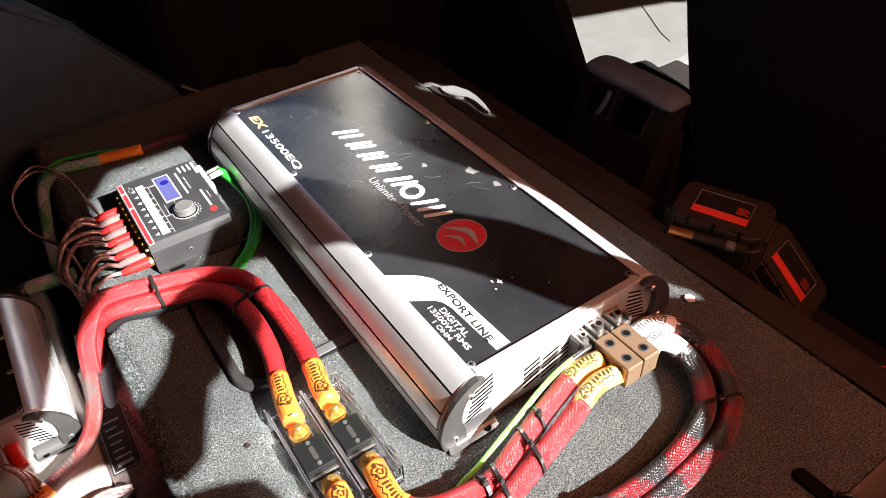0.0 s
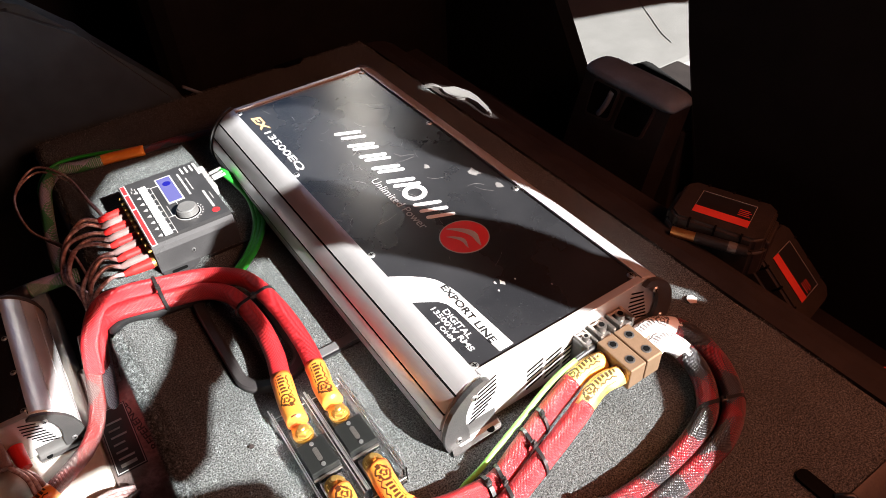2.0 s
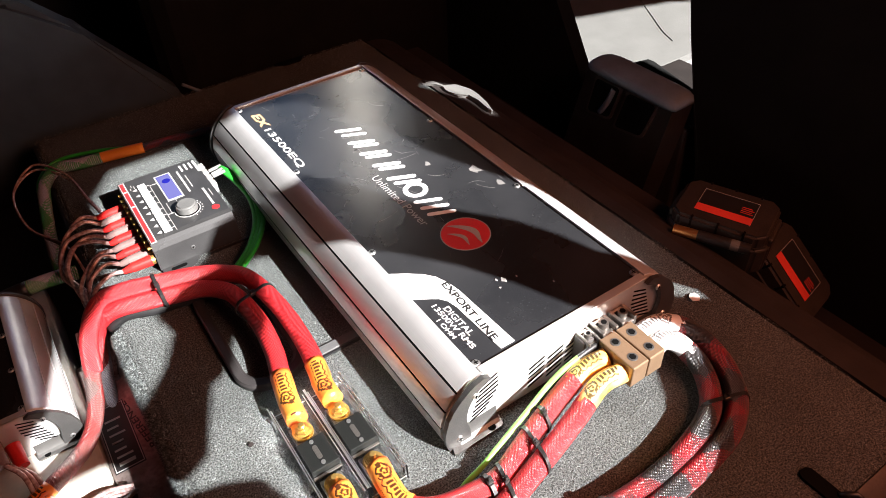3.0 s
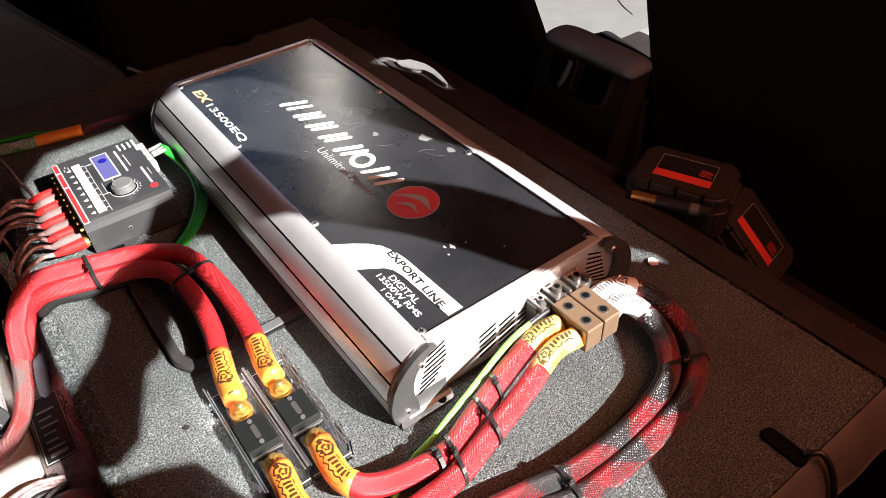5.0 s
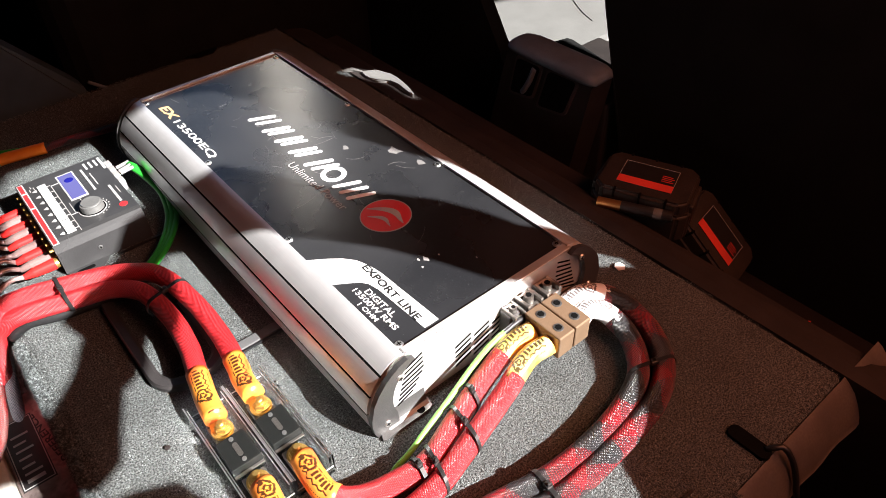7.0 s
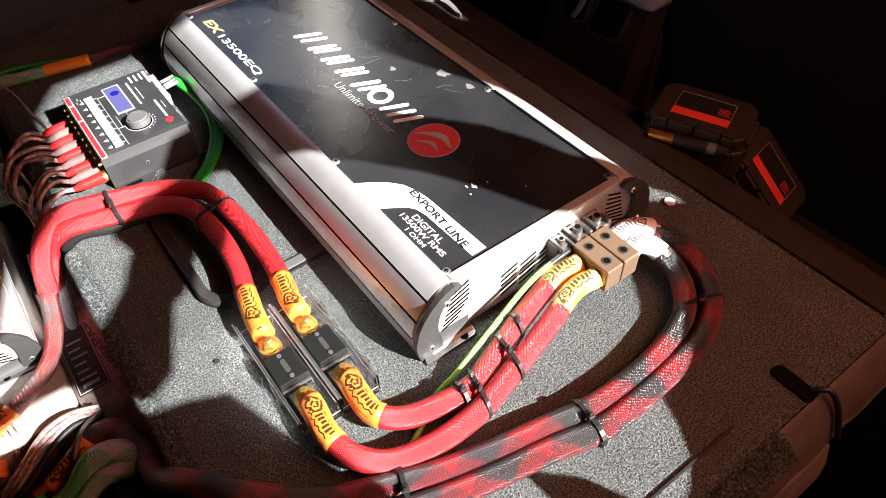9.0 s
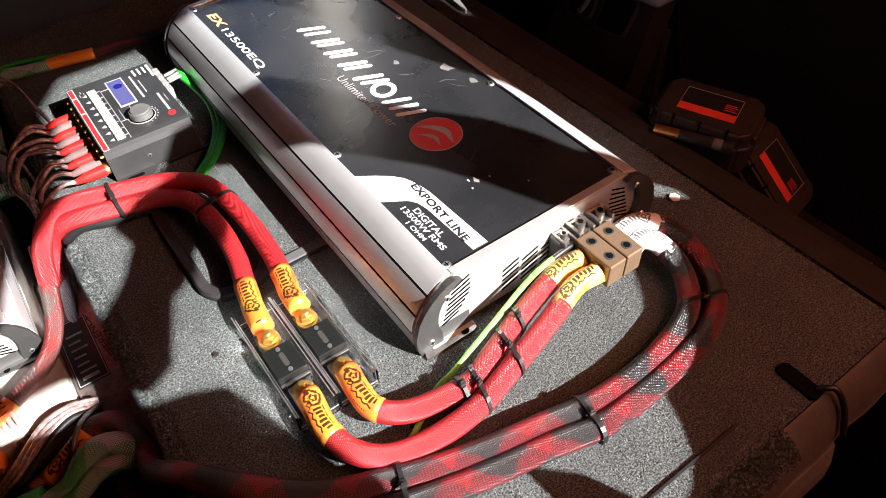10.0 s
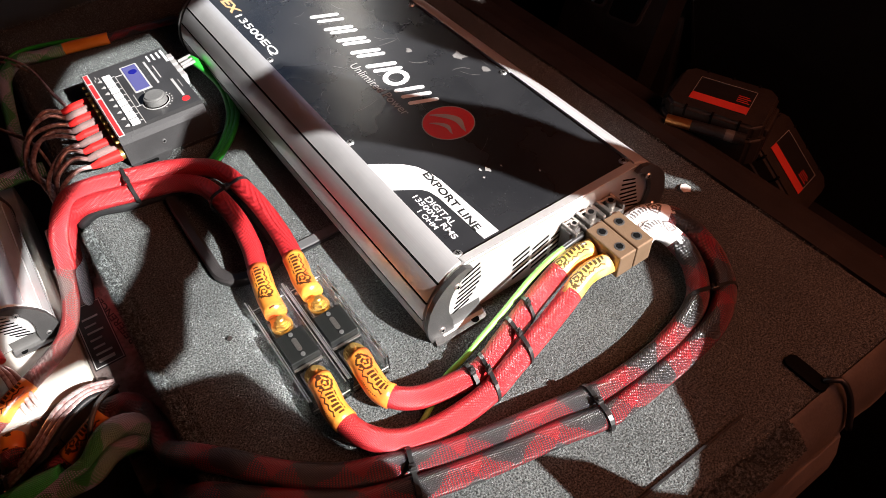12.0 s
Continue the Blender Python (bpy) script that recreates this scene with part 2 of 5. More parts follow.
# console brown made paler, so caught light on the vent frames is painted in
VENTTRIM = surface("lightened_vent_trim", (0.060, 0.048, 0.045), (0.085, 0.070, 0.066), 0.35, fine=1400, bump=0.2)
SIDEBLUE = surface("blue_black_trim", (0.034, 0.062, 0.086), (0.050, 0.084, 0.112), 0.6, fine=1200, bump=0.3)
WHITE = surface("white_print", (0.78, 0.78, 0.78), (0.84, 0.84, 0.84), 0.45, bump=0, wear=0.05)
GREYPRINT = surface("grey_print", (0.33, 0.325, 0.32), (0.40, 0.395, 0.39), 0.45, bump=0, wear=0.05)
BLACKPRINT = surface("black_print", (0.012, 0.012, 0.012), (0.02, 0.02, 0.02), 0.4, bump=0)
GOLDPRINT = surface("gold_print", (0.58, 0.36, 0.18), (0.66, 0.42, 0.22), 0.45, bump=0)
REDPRINT = surface("red_print", (0.60, 0.02, 0.025), (0.68, 0.03, 0.03), 0.4, bump=0, wear=0.05)
GOLD = surface("gold_plating", (0.85, 0.55, 0.16), (0.95, 0.66, 0.24), 0.34, 0.9, fine=800, bump=0.1)
BRASS = surface("dull_brass", (0.215, 0.14, 0.085), (0.275, 0.18, 0.115), 0.5, 0.5, fine=1200, bump=0.1, wear=0.1)
NICKEL = surface("nickel_terminal", (0.22, 0.205, 0.19), (0.30, 0.285, 0.265), 0.38, 0.85, fine=900, bump=0.1)
REDBRAID = braid("red_braid", (0.60, 0.030, 0.036), (0.20, 0.005, 0.008), turns=19, pitch=0.0036, rough=0.3)
RBBRAID = braid("black_red_braid", (0.036, 0.036, 0.039), (0.003, 0.002, 0.002), (0.44, 0.010, 0.020), turns=19, pitch=0.0036, patch=0.056, share=0.40, rough=0.28, shine=0.85, relief=0.8)
REDDARK = braid("red_silver_braid", (0.36, 0.030, 0.028), (0.05, 0.006, 0.006), (0.17, 0.13, 0.12), turns=20, pitch=0.003, patch=0.07, share=0.4)
GREENBRAID = braid("green_violet_braid", (0.70, 0.66, 0.80), (0.02, 0.03, 0.022), (0.04, 0.50, 0.06), turns=16, pitch=0.0040, patch=0.07, share=0.52, third=(0.05, 0.45, 0.08))
SILVERBRAID = braid("silver_blue_braid", (0.66, 0.71, 0.78), (0.05, 0.08, 0.11), turns=14, pitch=0.0036)
PLAINGREEN = braid("green_braid", (0.03, 0.55, 0.045), (0.012, 0.20, 0.02), turns=18, pitch=0.003)
ORANGE = shrink("orange_heat_shrink", (0.70, 0.14, 0.03), (0.008, 0.006, 0.005), (0.76, 0.27, 0.04))
# the orange sleeve again, with sunlight painted in as yellow
SUNLIT_ORANGE = shrink("sunlit_orange_heat_shrink", (0.80, 0.40, 0.03), (0.03, 0.018, 0.010), (0.80, 0.58, 0.22))
WHITESHRINK = shrink("white_heat_shrink", (0.70, 0.69, 0.68), (0.06, 0.045, 0.045), (0.76, 0.75, 0.74))
PLAINORANGE = surface("plain_orange_sleeve", (0.85, 0.24, 0.015), (0.9, 0.28, 0.02), 0.4)
GREENWIRE = surface("green_pvc", (0.02, 0.34, 0.03), (0.03, 0.42, 0.04), 0.35, fine=300, bump=0.05)
LIMEWIRE = surface("lime_pvc", (0.22, 0.62, 0.10), (0.30, 0.70, 0.15), 0.35, fine=300, bump=0.05)
BLACKPVC = surface("black_pvc", (0.012, 0.012, 0.013), (0.02, 0.02, 0.021), 0.4, fine=500, bump=0.1)
FUSEBLACK = surface("matt_black_fuse", (0.007, 0.008, 0.0075), (0.011, 0.012, 0.0115), 0.5, fine=700, bump=0.1, spec=0.3)
TIEBLACK = surface("black_nylon", (0.014, 0.014, 0.014), (0.022, 0.022, 0.022), 0.35, bump=0.05)
COPPER = surface("copper_in_clear_pvc", (0.32, 0.17, 0.16), (0.92, 0.76, 0.74), 0.12, 0.3, fine=300, stretch=(1, 1, 1), bump=0.1, spec=0.9)
WHITEPVC = surface("white_plastic", (0.26, 0.255, 0.25), (0.33, 0.325, 0.32), 0.4)
REDPLASTIC = surface("red_plug_plastic", (0.55, 0.015, 0.015), (0.66, 0.03, 0.025), 0.3)
PALEPLASTIC = surface("translucent_pale_plug", (0.16, 0.10, 0.095), (0.23, 0.15, 0.14), 0.25)
BOXPAINT = surface("dark_anodised_case", (0.048, 0.047, 0.048), (0.070, 0.069, 0.070), 0.28, 0.35, fine=1500, bump=0.08)
KNOB = surface("grey_rubber_knob", (0.13, 0.13, 0.128), (0.17, 0.17, 0.165), 0.4, 0.2)
SCREEN = glowing("lit_blue_screen", (0.17, 0.17, 0.46), 0.015)
SCREENDARK = glowing("blue_screen_mark", (0.02, 0.02, 0.36), 0.02)
ACRYLIC = clear("clear_acrylic", (0.93, 0.92, 0.92), -0.01)
EDGE = clear("frosted_acrylic_edge", (0.90, 0.89, 0.89), 0.32)
SMOKED = clear("smoked_acrylic", (0.70, 0.62, 0.60), 0.08)
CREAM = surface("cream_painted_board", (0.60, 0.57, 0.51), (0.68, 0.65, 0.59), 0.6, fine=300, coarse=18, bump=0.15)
# red picked for the unseen ground so it bounces warm light inside
BOUNCE_RED = surface("red_bounce_ground", (0.30, 0.13, 0.07), (0.38, 0.18, 0.10), 0.9, fine=40, coarse=2, bump=0.3)
FOIL = surface("scratched_grey_label", (0.18, 0.135, 0.125), (0.42, 0.34, 0.32), 0.3, 0.6, fine=240, coarse=60, bump=0.9, depth=0.0012)
STRIP = surface("grey_plastic_strip", (0.10, 0.10, 0.102), (0.14, 0.14, 0.142), 0.4, fine=900, bump=0.1)
HANDLE = surface("smooth_dark_plastic", (0.030, 0.027, 0.027), (0.042, 0.038, 0.038), 0.42, fine=1200, bump=0.1)
SCUFF = surface("bare_scuffed_paint", (0.16, 0.155, 0.15), (0.26, 0.255, 0.25), 0.5, bump=0)
PACK = surface("black_tool_plastic", (0.015, 0.0105, 0.0085), (0.034, 0.024, 0.018), 0.55, fine=500, coarse=40, bump=0.3, wear=0.2)
PACKRED = surface("orange_red_label", (0.72, 0.05, 0.035), (0.78, 0.065, 0.045), 0.5, bump=0)
PACKBLACK = surface("black_label", (0.015, 0.014, 0.014), (0.022, 0.02, 0.02), 0.35, bump=0)
PAPER = surface("torn_paper", (0.66, 0.58, 0.53), (0.74, 0.66, 0.6), 0.8, fine=600)
COPPERFOIL = surface("bronze_metal", (0.60, 0.26, 0.08), (0.70, 0.34, 0.12), 0.3, 0.9)

# ---- mesh helpers ----
LOCAL = set()


def thing(name, loc, label, category, group="", kind=""):
    """An Empty at the base of a thing, whose parts are given in the world's metres."""
    ob = new(name)
    ob.location = loc
    ob.empty_display_size = 0.02
    return tagged(ob, label, category, group, kind)


def thing_at(name, m, label, category, group=""):
    """An Empty at pose m, whose parts are given in its own metres."""
    ob = new(name)
    ob.matrix_basis = m
    ob.empty_display_size = 0.02
    LOCAL.add(ob.name)
    return tagged(ob, label, category, group)


def mesh_of(name, bm, material, smooth=False):
    me = bpy.data.meshes.new(name)
    bmesh.ops.recalc_face_normals(bm, faces=bm.faces)
    bm.to_mesh(me)
    bm.free()
    me.materials.append(material)
    if smooth == "edges":
        me.polygons.foreach_set("use_smooth", [True] * len(me.polygons))
        me.set_sharp_from_angle(angle=radians(24))
    elif smooth:
        me.polygons.foreach_set("use_smooth", [True] * len(me.polygons))
    return me


def part(name, bm, material, parent=None, label="", smooth=False, **tags):
    me = bm if isinstance(bm, bpy.types.Mesh) else mesh_of(name, bm, material, smooth)
    ob = new(name, me)
    if parent:
        ob.parent = parent
        if parent.type == "EMPTY" and parent.name not in LOCAL:
            ob.matrix_parent_inverse = Matrix.Translation(parent.location).inverted()
    return tagged(ob, label, **tags)


def add_box(bm, x0, x1, y0, y1, z0, z1, bevel=0.0, seg=2, m=None):
    v = bmesh.ops.create_cube(bm, size=1.0, matrix=Matrix.LocRotScale(((x0 + x1) / 2, (y0 + y1) / 2, (z0 + z1) / 2), None, (x1 - x0, y1 - y0, z1 - z0)))["verts"]
    if bevel:
        edges = list({e for w in v for e in w.link_edges})
        r = bmesh.ops.bevel(bm, geom=edges, offset=bevel, segments=seg, affect="EDGES", profile=0.5)
        v = list({w for f in r["faces"] for w in f.verts} | {w for w in v if w.is_valid})
    if m is not None:
        bmesh.ops.transform(bm, matrix=m, verts=v)
    return bm


def box(x0, x1, y0, y1, z0, z1, bevel=0.0, seg=2, m=None):
    return add_box(bmesh.new(), x0, x1, y0, y1, z0, z1, bevel, seg, m)


def add_rod(bm, a, b, r1, r2=None, seg=20):
    a, b = Vector(a), Vector(b)
    m = Matrix.Translation((a + b) / 2) @ (b - a).to_track_quat("Z", "Y").to_matrix().to_4x4()
    bmesh.ops.create_cone(bm, cap_ends=True, segments=seg, radius1=r1, radius2=r1 if r2 is None else r2, depth=(b - a).length, matrix=m)
    return bm


def rod(a, b, r1, r2=None, seg=20):
    return add_rod(bmesh.new(), a, b, r1, r2, seg)


def add_prism(bm, outline, axis, lo, hi):
    """A closed outline of pairs, drawn out along an axis from lo to hi."""
    def at(p, h):
        a, b = p
        return {"x": (h, a, b), "y": (a, h, b), "z": (a, b, h)}[axis]
    low = [bm.verts.new(at(p, lo)) for p in outline]
    top = [bm.verts.new(at(p, hi)) for p in outline]
    n = len(outline)
    bm.faces.new(low)
    bm.faces.new(top)
    for i in range(n):
        bm.faces.new((low[i], low[(i + 1) % n], top[(i + 1) % n], top[i]))
    return bm


def prism(outline, axis, lo, hi):
    return add_prism(bmesh.new(), outline, axis, lo, hi)


def curve_points(points, step=0.004):
    """Catmull-Rom through the points, at even steps."""
    p = [Vector(q) for q in points]
    p = [2 * p[0] - p[1], *p, 2 * p[-1] - p[-2]]
    out = []
    for i in range(1, len(p) - 2):
        n = max(2, int((p[i + 1] - p[i]).length / step))
        for k in range(n):
            t = k / n
            out.append(0.5 * (2 * p[i] + (p[i + 1] - p[i - 1]) * t + (2 * p[i - 1] - 5 * p[i] + 4 * p[i + 1] - p[i + 2]) * t * t
                              + (3 * p[i] - p[i - 1] - 3 * p[i + 1] + p[i + 2]) * t ** 3))
    return out + [p[-2]]


def tube(path, r, seg=18, flat=1.0, turn=0.0, wobble=0.0):
    """A round tube along a path, with the length in metres and the turn round it as its UVs."""
    bm = bmesh.new()
    uvl = bm.loops.layers.uv.new("UVMap")
    up, rings, length = Vector((0, 0, 1)), [], [0.0]
    for i, p in enumerate(path):
        d = (path[min(i + 1, len(path) - 1)] - path[max(i - 1, 0)]).normalized()
        side = d.cross(up)
        if side.length < 0.2:
            side = d.cross(Vector((0, 1, 0)))
        side.normalize()
        if rings and side.dot(last) < 0:
            side = -side
        last = side
        top = side.cross(d).normalized()
        if i:
            length.append(length[-1] + (p - path[i - 1]).length)
        rr = r[i] if isinstance(r, (list, tuple)) else r
        ring = []
        for k in range(seg):
            a = 2 * math.pi * k / seg + turn
            w = 1 + wobble * noise.noise(Vector((length[-1] * 90, math.cos(a) * 1.5, math.sin(a) * 1.5)))
            ring.append(bm.verts.new(p + (side * math.cos(a) + top * math.sin(a) * flat) * rr * w))
        rings.append(ring)
    for i in range(len(rings) - 1):
        for k in range(seg):
            f = bm.faces.new((rings[i][k], rings[i][(k + 1) % seg], rings[i + 1][(k + 1) % seg], rings[i + 1][k]))
            f.smooth = True
            for loop, (u, v) in zip(f.loops, ((length[i], k), (length[i], k + 1), (length[i + 1], k + 1), (length[i + 1], k))):
                loop[uvl].uv = (u, v / seg)
    bm.faces.new(rings[0])
    bm.faces.new(rings[-1])
    return bm


def lettering(text, size, m, depth=0.0002, shear=0.0, long=0.1, bold=0.0):
    """Built-in font as a mesh, centred at m, size high and long metres long."""
    cu = bpy.data.curves.new("lettering", "FONT")
    cu.body, cu.size, cu.shear, cu.extrude, cu.offset = text, 1.0, shear, 0.0, bold
    cu.align_x, cu.align_y = "CENTER", "CENTER"
    cu.resolution_u = 4
    ob = bpy.data.objects.new("lettering", cu)
    scene.collection.objects.link(ob)
    dg = bpy.context.evaluated_depsgraph_get()
    me = bpy.data.meshes.new_from_object(ob.evaluated_get(dg))
    bpy.data.objects.remove(ob)
    co = np.empty(3 * len(me.vertices))
    me.vertices.foreach_get("co", co)
    lo, hi = co.reshape(-1, 3).min(0), co.reshape(-1, 3).max(0)
    mid = Matrix.Translation((-(lo[0] + hi[0]) / 2, -(lo[1] + hi[1]) / 2, 0))
    me.transform(m @ Matrix.Translation((0, 0, depth)) @ Matrix.Diagonal((long / (hi[0] - lo[0]), size / (hi[1] - lo[1]), 1, 1)) @ mid)
    return me


def words(name, text, size, m, material, parent, label="", **more):
    me = lettering(text, size, m, **more)
    me.materials.clear()
    me.materials.append(material)
    return part(name, me, material, parent, label)


def flat_shape(outline, m, depth=0.0002):
    """A thin plate with an outline of pairs, laid at m."""
    bm = prism(outline, "z", 0.0, depth)
    bmesh.ops.transform(bm, matrix=m, verts=bm.verts)
    return bm


def arc(cx, cy, r, a0, a1, n):
    return [(cx + r * math.cos(radians(a0 + (a1 - a0) * i / n)), cy + r * math.sin(radians(a0 + (a1 - a0) * i / n))) for i in range(n + 1)]


def round_rect(x0, x1, y0, y1, r, n=6):
    return arc(x1 - r, y1 - r, r, 0, 90, n) + arc(x0 + r, y1 - r, r, 90, 180, n) + arc(x0 + r, y0 + r, r, 180, 270, n) + arc(x1 - r, y0 + r, r, 270, 360, n)


# ---- the car round the load floor ----
def sheet_with_openings(name, outer, openings, y, thick, material, label):
    """An upright side of the car at y, with openings through it."""
    bm = bmesh.new()
    edges = []
    for loop in (outer, *openings):
        vs = [bm.verts.new((u, y, v)) for u, v in loop]
        edges += [bm.edges.new((vs[i], vs[(i + 1) % len(vs)])) for i in range(len(vs))]
    bmesh.ops.triangle_fill(bm, use_beauty=True, use_dissolve=False, edges=edges)
    r = bmesh.ops.extrude_face_region(bm, geom=list(bm.faces))
    bmesh.ops.translate(bm, vec=(0, -thick, 0), verts=[v for v in r["geom"] if isinstance(v, bmesh.types.BMVert)])
    return part(name, bm, material, None, label, kind="structure")


SIDE = -0.42
# openings traced back from the sun patches they cast; the side is unseen
NEAR_SUN_CUTOUT = [(0.030, 0.220), (0.033, 0.190), (0.082, 0.186), (0.096, 0.216), (0.112, 0.196), (0.113, 0.183), (0.114, 0.171), (0.123, 0.161), (0.139, 0.164), (0.160, 0.173), (0.180, 0.187), (0.193, 0.199), (0.250, 0.234), (0.273, 0.248), (0.309, 0.272), (0.327, 0.292), (0.319, 0.312), (0.294, 0.336), (0.274, 0.362), (0.274, 0.394), (0.269, 0.424), (0.256, 0.454), (0.246, 0.469), (0.244, 0.484), (0.230, 0.493), (0.195, 0.486), (0.159, 0.445), (0.103, 0.409), (0.088, 0.405), (0.058, 0.380), (0.039, 0.363), (0.012, 0.354), (-0.004, 0.372), (-0.07, 0.372), (-0.09, 0.356), (-0.03, 0.345), (-0.006, 0.348), (0.023, 0.342), (0.044, 0.333)]
FAR_SUN_CUTOUT = [(0.405, 0.284), (0.413, 0.296), (0.410, 0.309), (0.406, 0.420), (0.405, 0.489), (0.408, 0.535), (0.419, 0.574), (0.425, 0.624), (0.422, 0.659), (0.382, 0.674), (0.338, 0.664), (0.256, 0.663), (0.207, 0.632), (0.161, 0.575), (0.135, 0.542), (0.070, 0.500), (0.015, 0.460), (-0.024, 0.425), (-0.037, 0.385), (-0.000, 0.392), (0.046, 0.416), (0.080, 0.434), (0.112, 0.458), (0.117, 0.478), (0.140, 0.496), (0.175, 0.503), (0.205, 0.515), (0.225, 0.543), (0.306, 0.562), (0.315, 0.537), (0.321, 0.498), (0.334, 0.466), (0.348, 0.437), (0.350, 0.410), (0.346, 0.384), (0.383, 0.310)]
GUIDE_SUN_CUTOUT = [(0.620, 0.6275), (0.641, 0.6275), (0.657, 0.604), (0.643, 0.573), (0.6105, 0.540), (0.604, 0.546), (0.624, 0.576), (0.623, 0.592)]
SEAT_SUN_CUTOUT = [(0.84, 0.45), (1.5, 0.45), (1.5, 0.60), (1.225, 0.609), (1.209, 0.623), (1.045, 0.664), (0.86, 0.562)]
sheet_with_openings("wall_right", [(-1.0, -0.6), (2.3, -0.6), (2.3, 1.05), (-1.0, 1.05)], [NEAR_SUN_CUTOUT, FAR_SUN_CUTOUT, GUIDE_SUN_CUTOUT, SEAT_SUN_CUTOUT], SIDE, 0.004, SHELL, "unseen dark car side with openings shaped to cast the sun patches")
sheet_with_openings("wall_left", [(-1.0, -0.6), (2.3, -0.6), (2.3, 1.05), (-1.0, 1.05)], [[(-0.1, 0.29), (0.62, 0.29), (0.58, 0.90), (0.05, 0.90)]], 1.12, 0.02, SHELL, "dark trimmed car side with a window opening")
part("ceiling", box(-1.0, 2.3, -0.45, 1.15, 1.05, 1.09), LINER, None, "dark brown roof lining of the car", kind="structure")
part("wall_front", box(2.3, 2.34, -0.45, 1.15, -0.6, 1.05), SHELL, None, "dark front bulkhead of the car", kind="structure")
part("floor_pan", box(-1.0, 2.3, -0.45, 1.15, -0.64, -0.6), SHELL, None, "dark car floor", kind="structure")
part("wall_rear_top", box(-1.04, -1.0, -0.45, 1.15, 0.75, 1.05, 0.01), SHELL, None, "dark tailgate frame", kind="structure")
# unseen panel, added to keep sky light from entering at the rear
part("wall_rear", box(-1.04, -1.0, -0.45, 1.15, -0.6, 0.75, 0.01), SHELL, None, "unseen dark panel added to close the open rear against sky light", kind="structure")

# unseen additions outside: red ground for warm bounce, pale slab for the plate's streak
part("ground", box(-40, 40, -40, 40, -0.70, -0.641), BOUNCE_RED, None, "unseen ground outside the car, coloured red to bounce warm light", kind="structure")
part("backdrop", box(1.26, 1.50, 3.0, 3.2, -0.6405, 2.45, 0.01), CREAM, None, "unseen pale slab added for the streak mirrored in the plate", kind="structure")

# the folded seat back: a carpeted board
floor = part("floor", box(-0.2, 0.257, -0.2, 0.632, -0.035, 0.0, 0.006, 3), FELT, None, "grey needle-felt carpet over a folded seat back", kind="structure")
part("seam", box(-0.10, 0.02, 0.116, 0.1175, -0.001, 0.0022), BLACKPVC, floor, "dark carpet seam")
part("seam_strip", box(-0.10, 0.02, 0.119, 0.128, -0.001, 0.0024, 0.0008), STRIP, floor, "grey plastic seam strip")
part("seam", box(-0.10, 0.02, 0.298, 0.2995, -0.001, 0.0022), BLACKPVC, floor, "dark carpet seam")
part("seam", box(-0.02, 0.095, -0.182, -0.1805, -0.001, 0.0022), BLACKPVC, floor, "dark carpet seam")
bm = bmesh.new()
add_prism(bm, round_rect(0.1475, 0.1590, -0.201, -0.170, 0.005), "z", -0.001, 0.0026)
part("latch_slot", bm, RECESS_SHADE, floor, "latch slot, its shade painted as a black plate")
lip = [(-0.196, -0.0015), (-0.204, -0.002), (-0.212, -0.006), (-0.2165, -0.012), (-0.2165, -0.022), (-0.2, -0.024)]
part("carpet_lip", prism(lip, "x", -0.10, 0.115), FELT, floor, "carpet edge drooping over the board")
side_lip = [(-0.197, -0.0012), (-0.2035, -0.002), (-0.2070, -0.006), (-0.2078, -0.012), (-0.2078, -0.030), (-0.2062, -0.030), (-0.2062, -0.008), (-0.197, -0.006)]
part("carpet_lip", prism(side_lip, "y", -0.19, 0.252), FELT, floor, "carpet edge folded over the board's side")
bm = bmesh.new()
sect = [(0.0, -0.001), (0.0, 0.0042), (0.0016, 0.0062), (0.0082, 0.0058), (0.0112, 0.0040), (0.0112, -0.001)]
rings = []
for i, (x, y) in enumerate(round_rect(-0.1385, -0.078, 0.1125, 0.258, 0.024, 9)):
    out = Vector((x + 0.108, (y - 0.185) * 0.45, 0)).normalized()
    rings.append([bm.verts.new((x - out.x * d, y - out.y * d, z)) for d, z in sect])
for r0, r1 in zip(rings, rings[1:] + rings[:1]):
    for k in range(len(sect)):
        bm.faces.new((r0[k], r0[(k + 1) % len(sect)], r1[(k + 1) % len(sect)], r1[k]))
part("pull_handle_frame", bm, HANDLE, floor, "flat black plastic handle frame", smooth="edges")

part("edge_notch", prism([(0.116, 0.634), (0.162, 0.634), (0.152, 0.622), (0.128, 0.622)], "z", -0.030, 0.0021), RECESS_SHADE, floor, "black block painting the shade of a notch in the board's far edge")

# carpet pile as loose fibres
rng = np.random.default_rng(4)
N = 640000
px, py = rng.uniform(-0.203, 0.260, N), rng.uniform(-0.203, 0.634, N)
LIP = 40000
px[:LIP], py[:LIP] = rng.uniform(-0.1, 0.116, LIP), rng.uniform(-0.219, -0.200, LIP)
ang, lean, tall, wide = rng.uniform(0, 2 * np.pi, N), rng.normal(0, 0.0009, (N, 2)), rng.uniform(0.0006, 0.0017, N), rng.uniform(0.00016, 0.00030, N)
over = (px < -0.2) | (px > 0.257) | (py < -0.2) | (py > 0.632)
px = np.where(px > 0.252, px - 0.005 * (0.5 + 0.5 * np.sin(py * 31) * np.sin(py * 73 + 1)), px)
base_z = np.where(over, -0.004, -0.0002)
base_z[:LIP] = -0.001 - 0.010 * ((-0.200 - py[:LIP]) / 0.0175) ** 2
SIDE_LIP = 60000
fold = slice(LIP, LIP + SIDE_LIP)
down = rng.uniform(0, 1, SIDE_LIP) ** 1.3
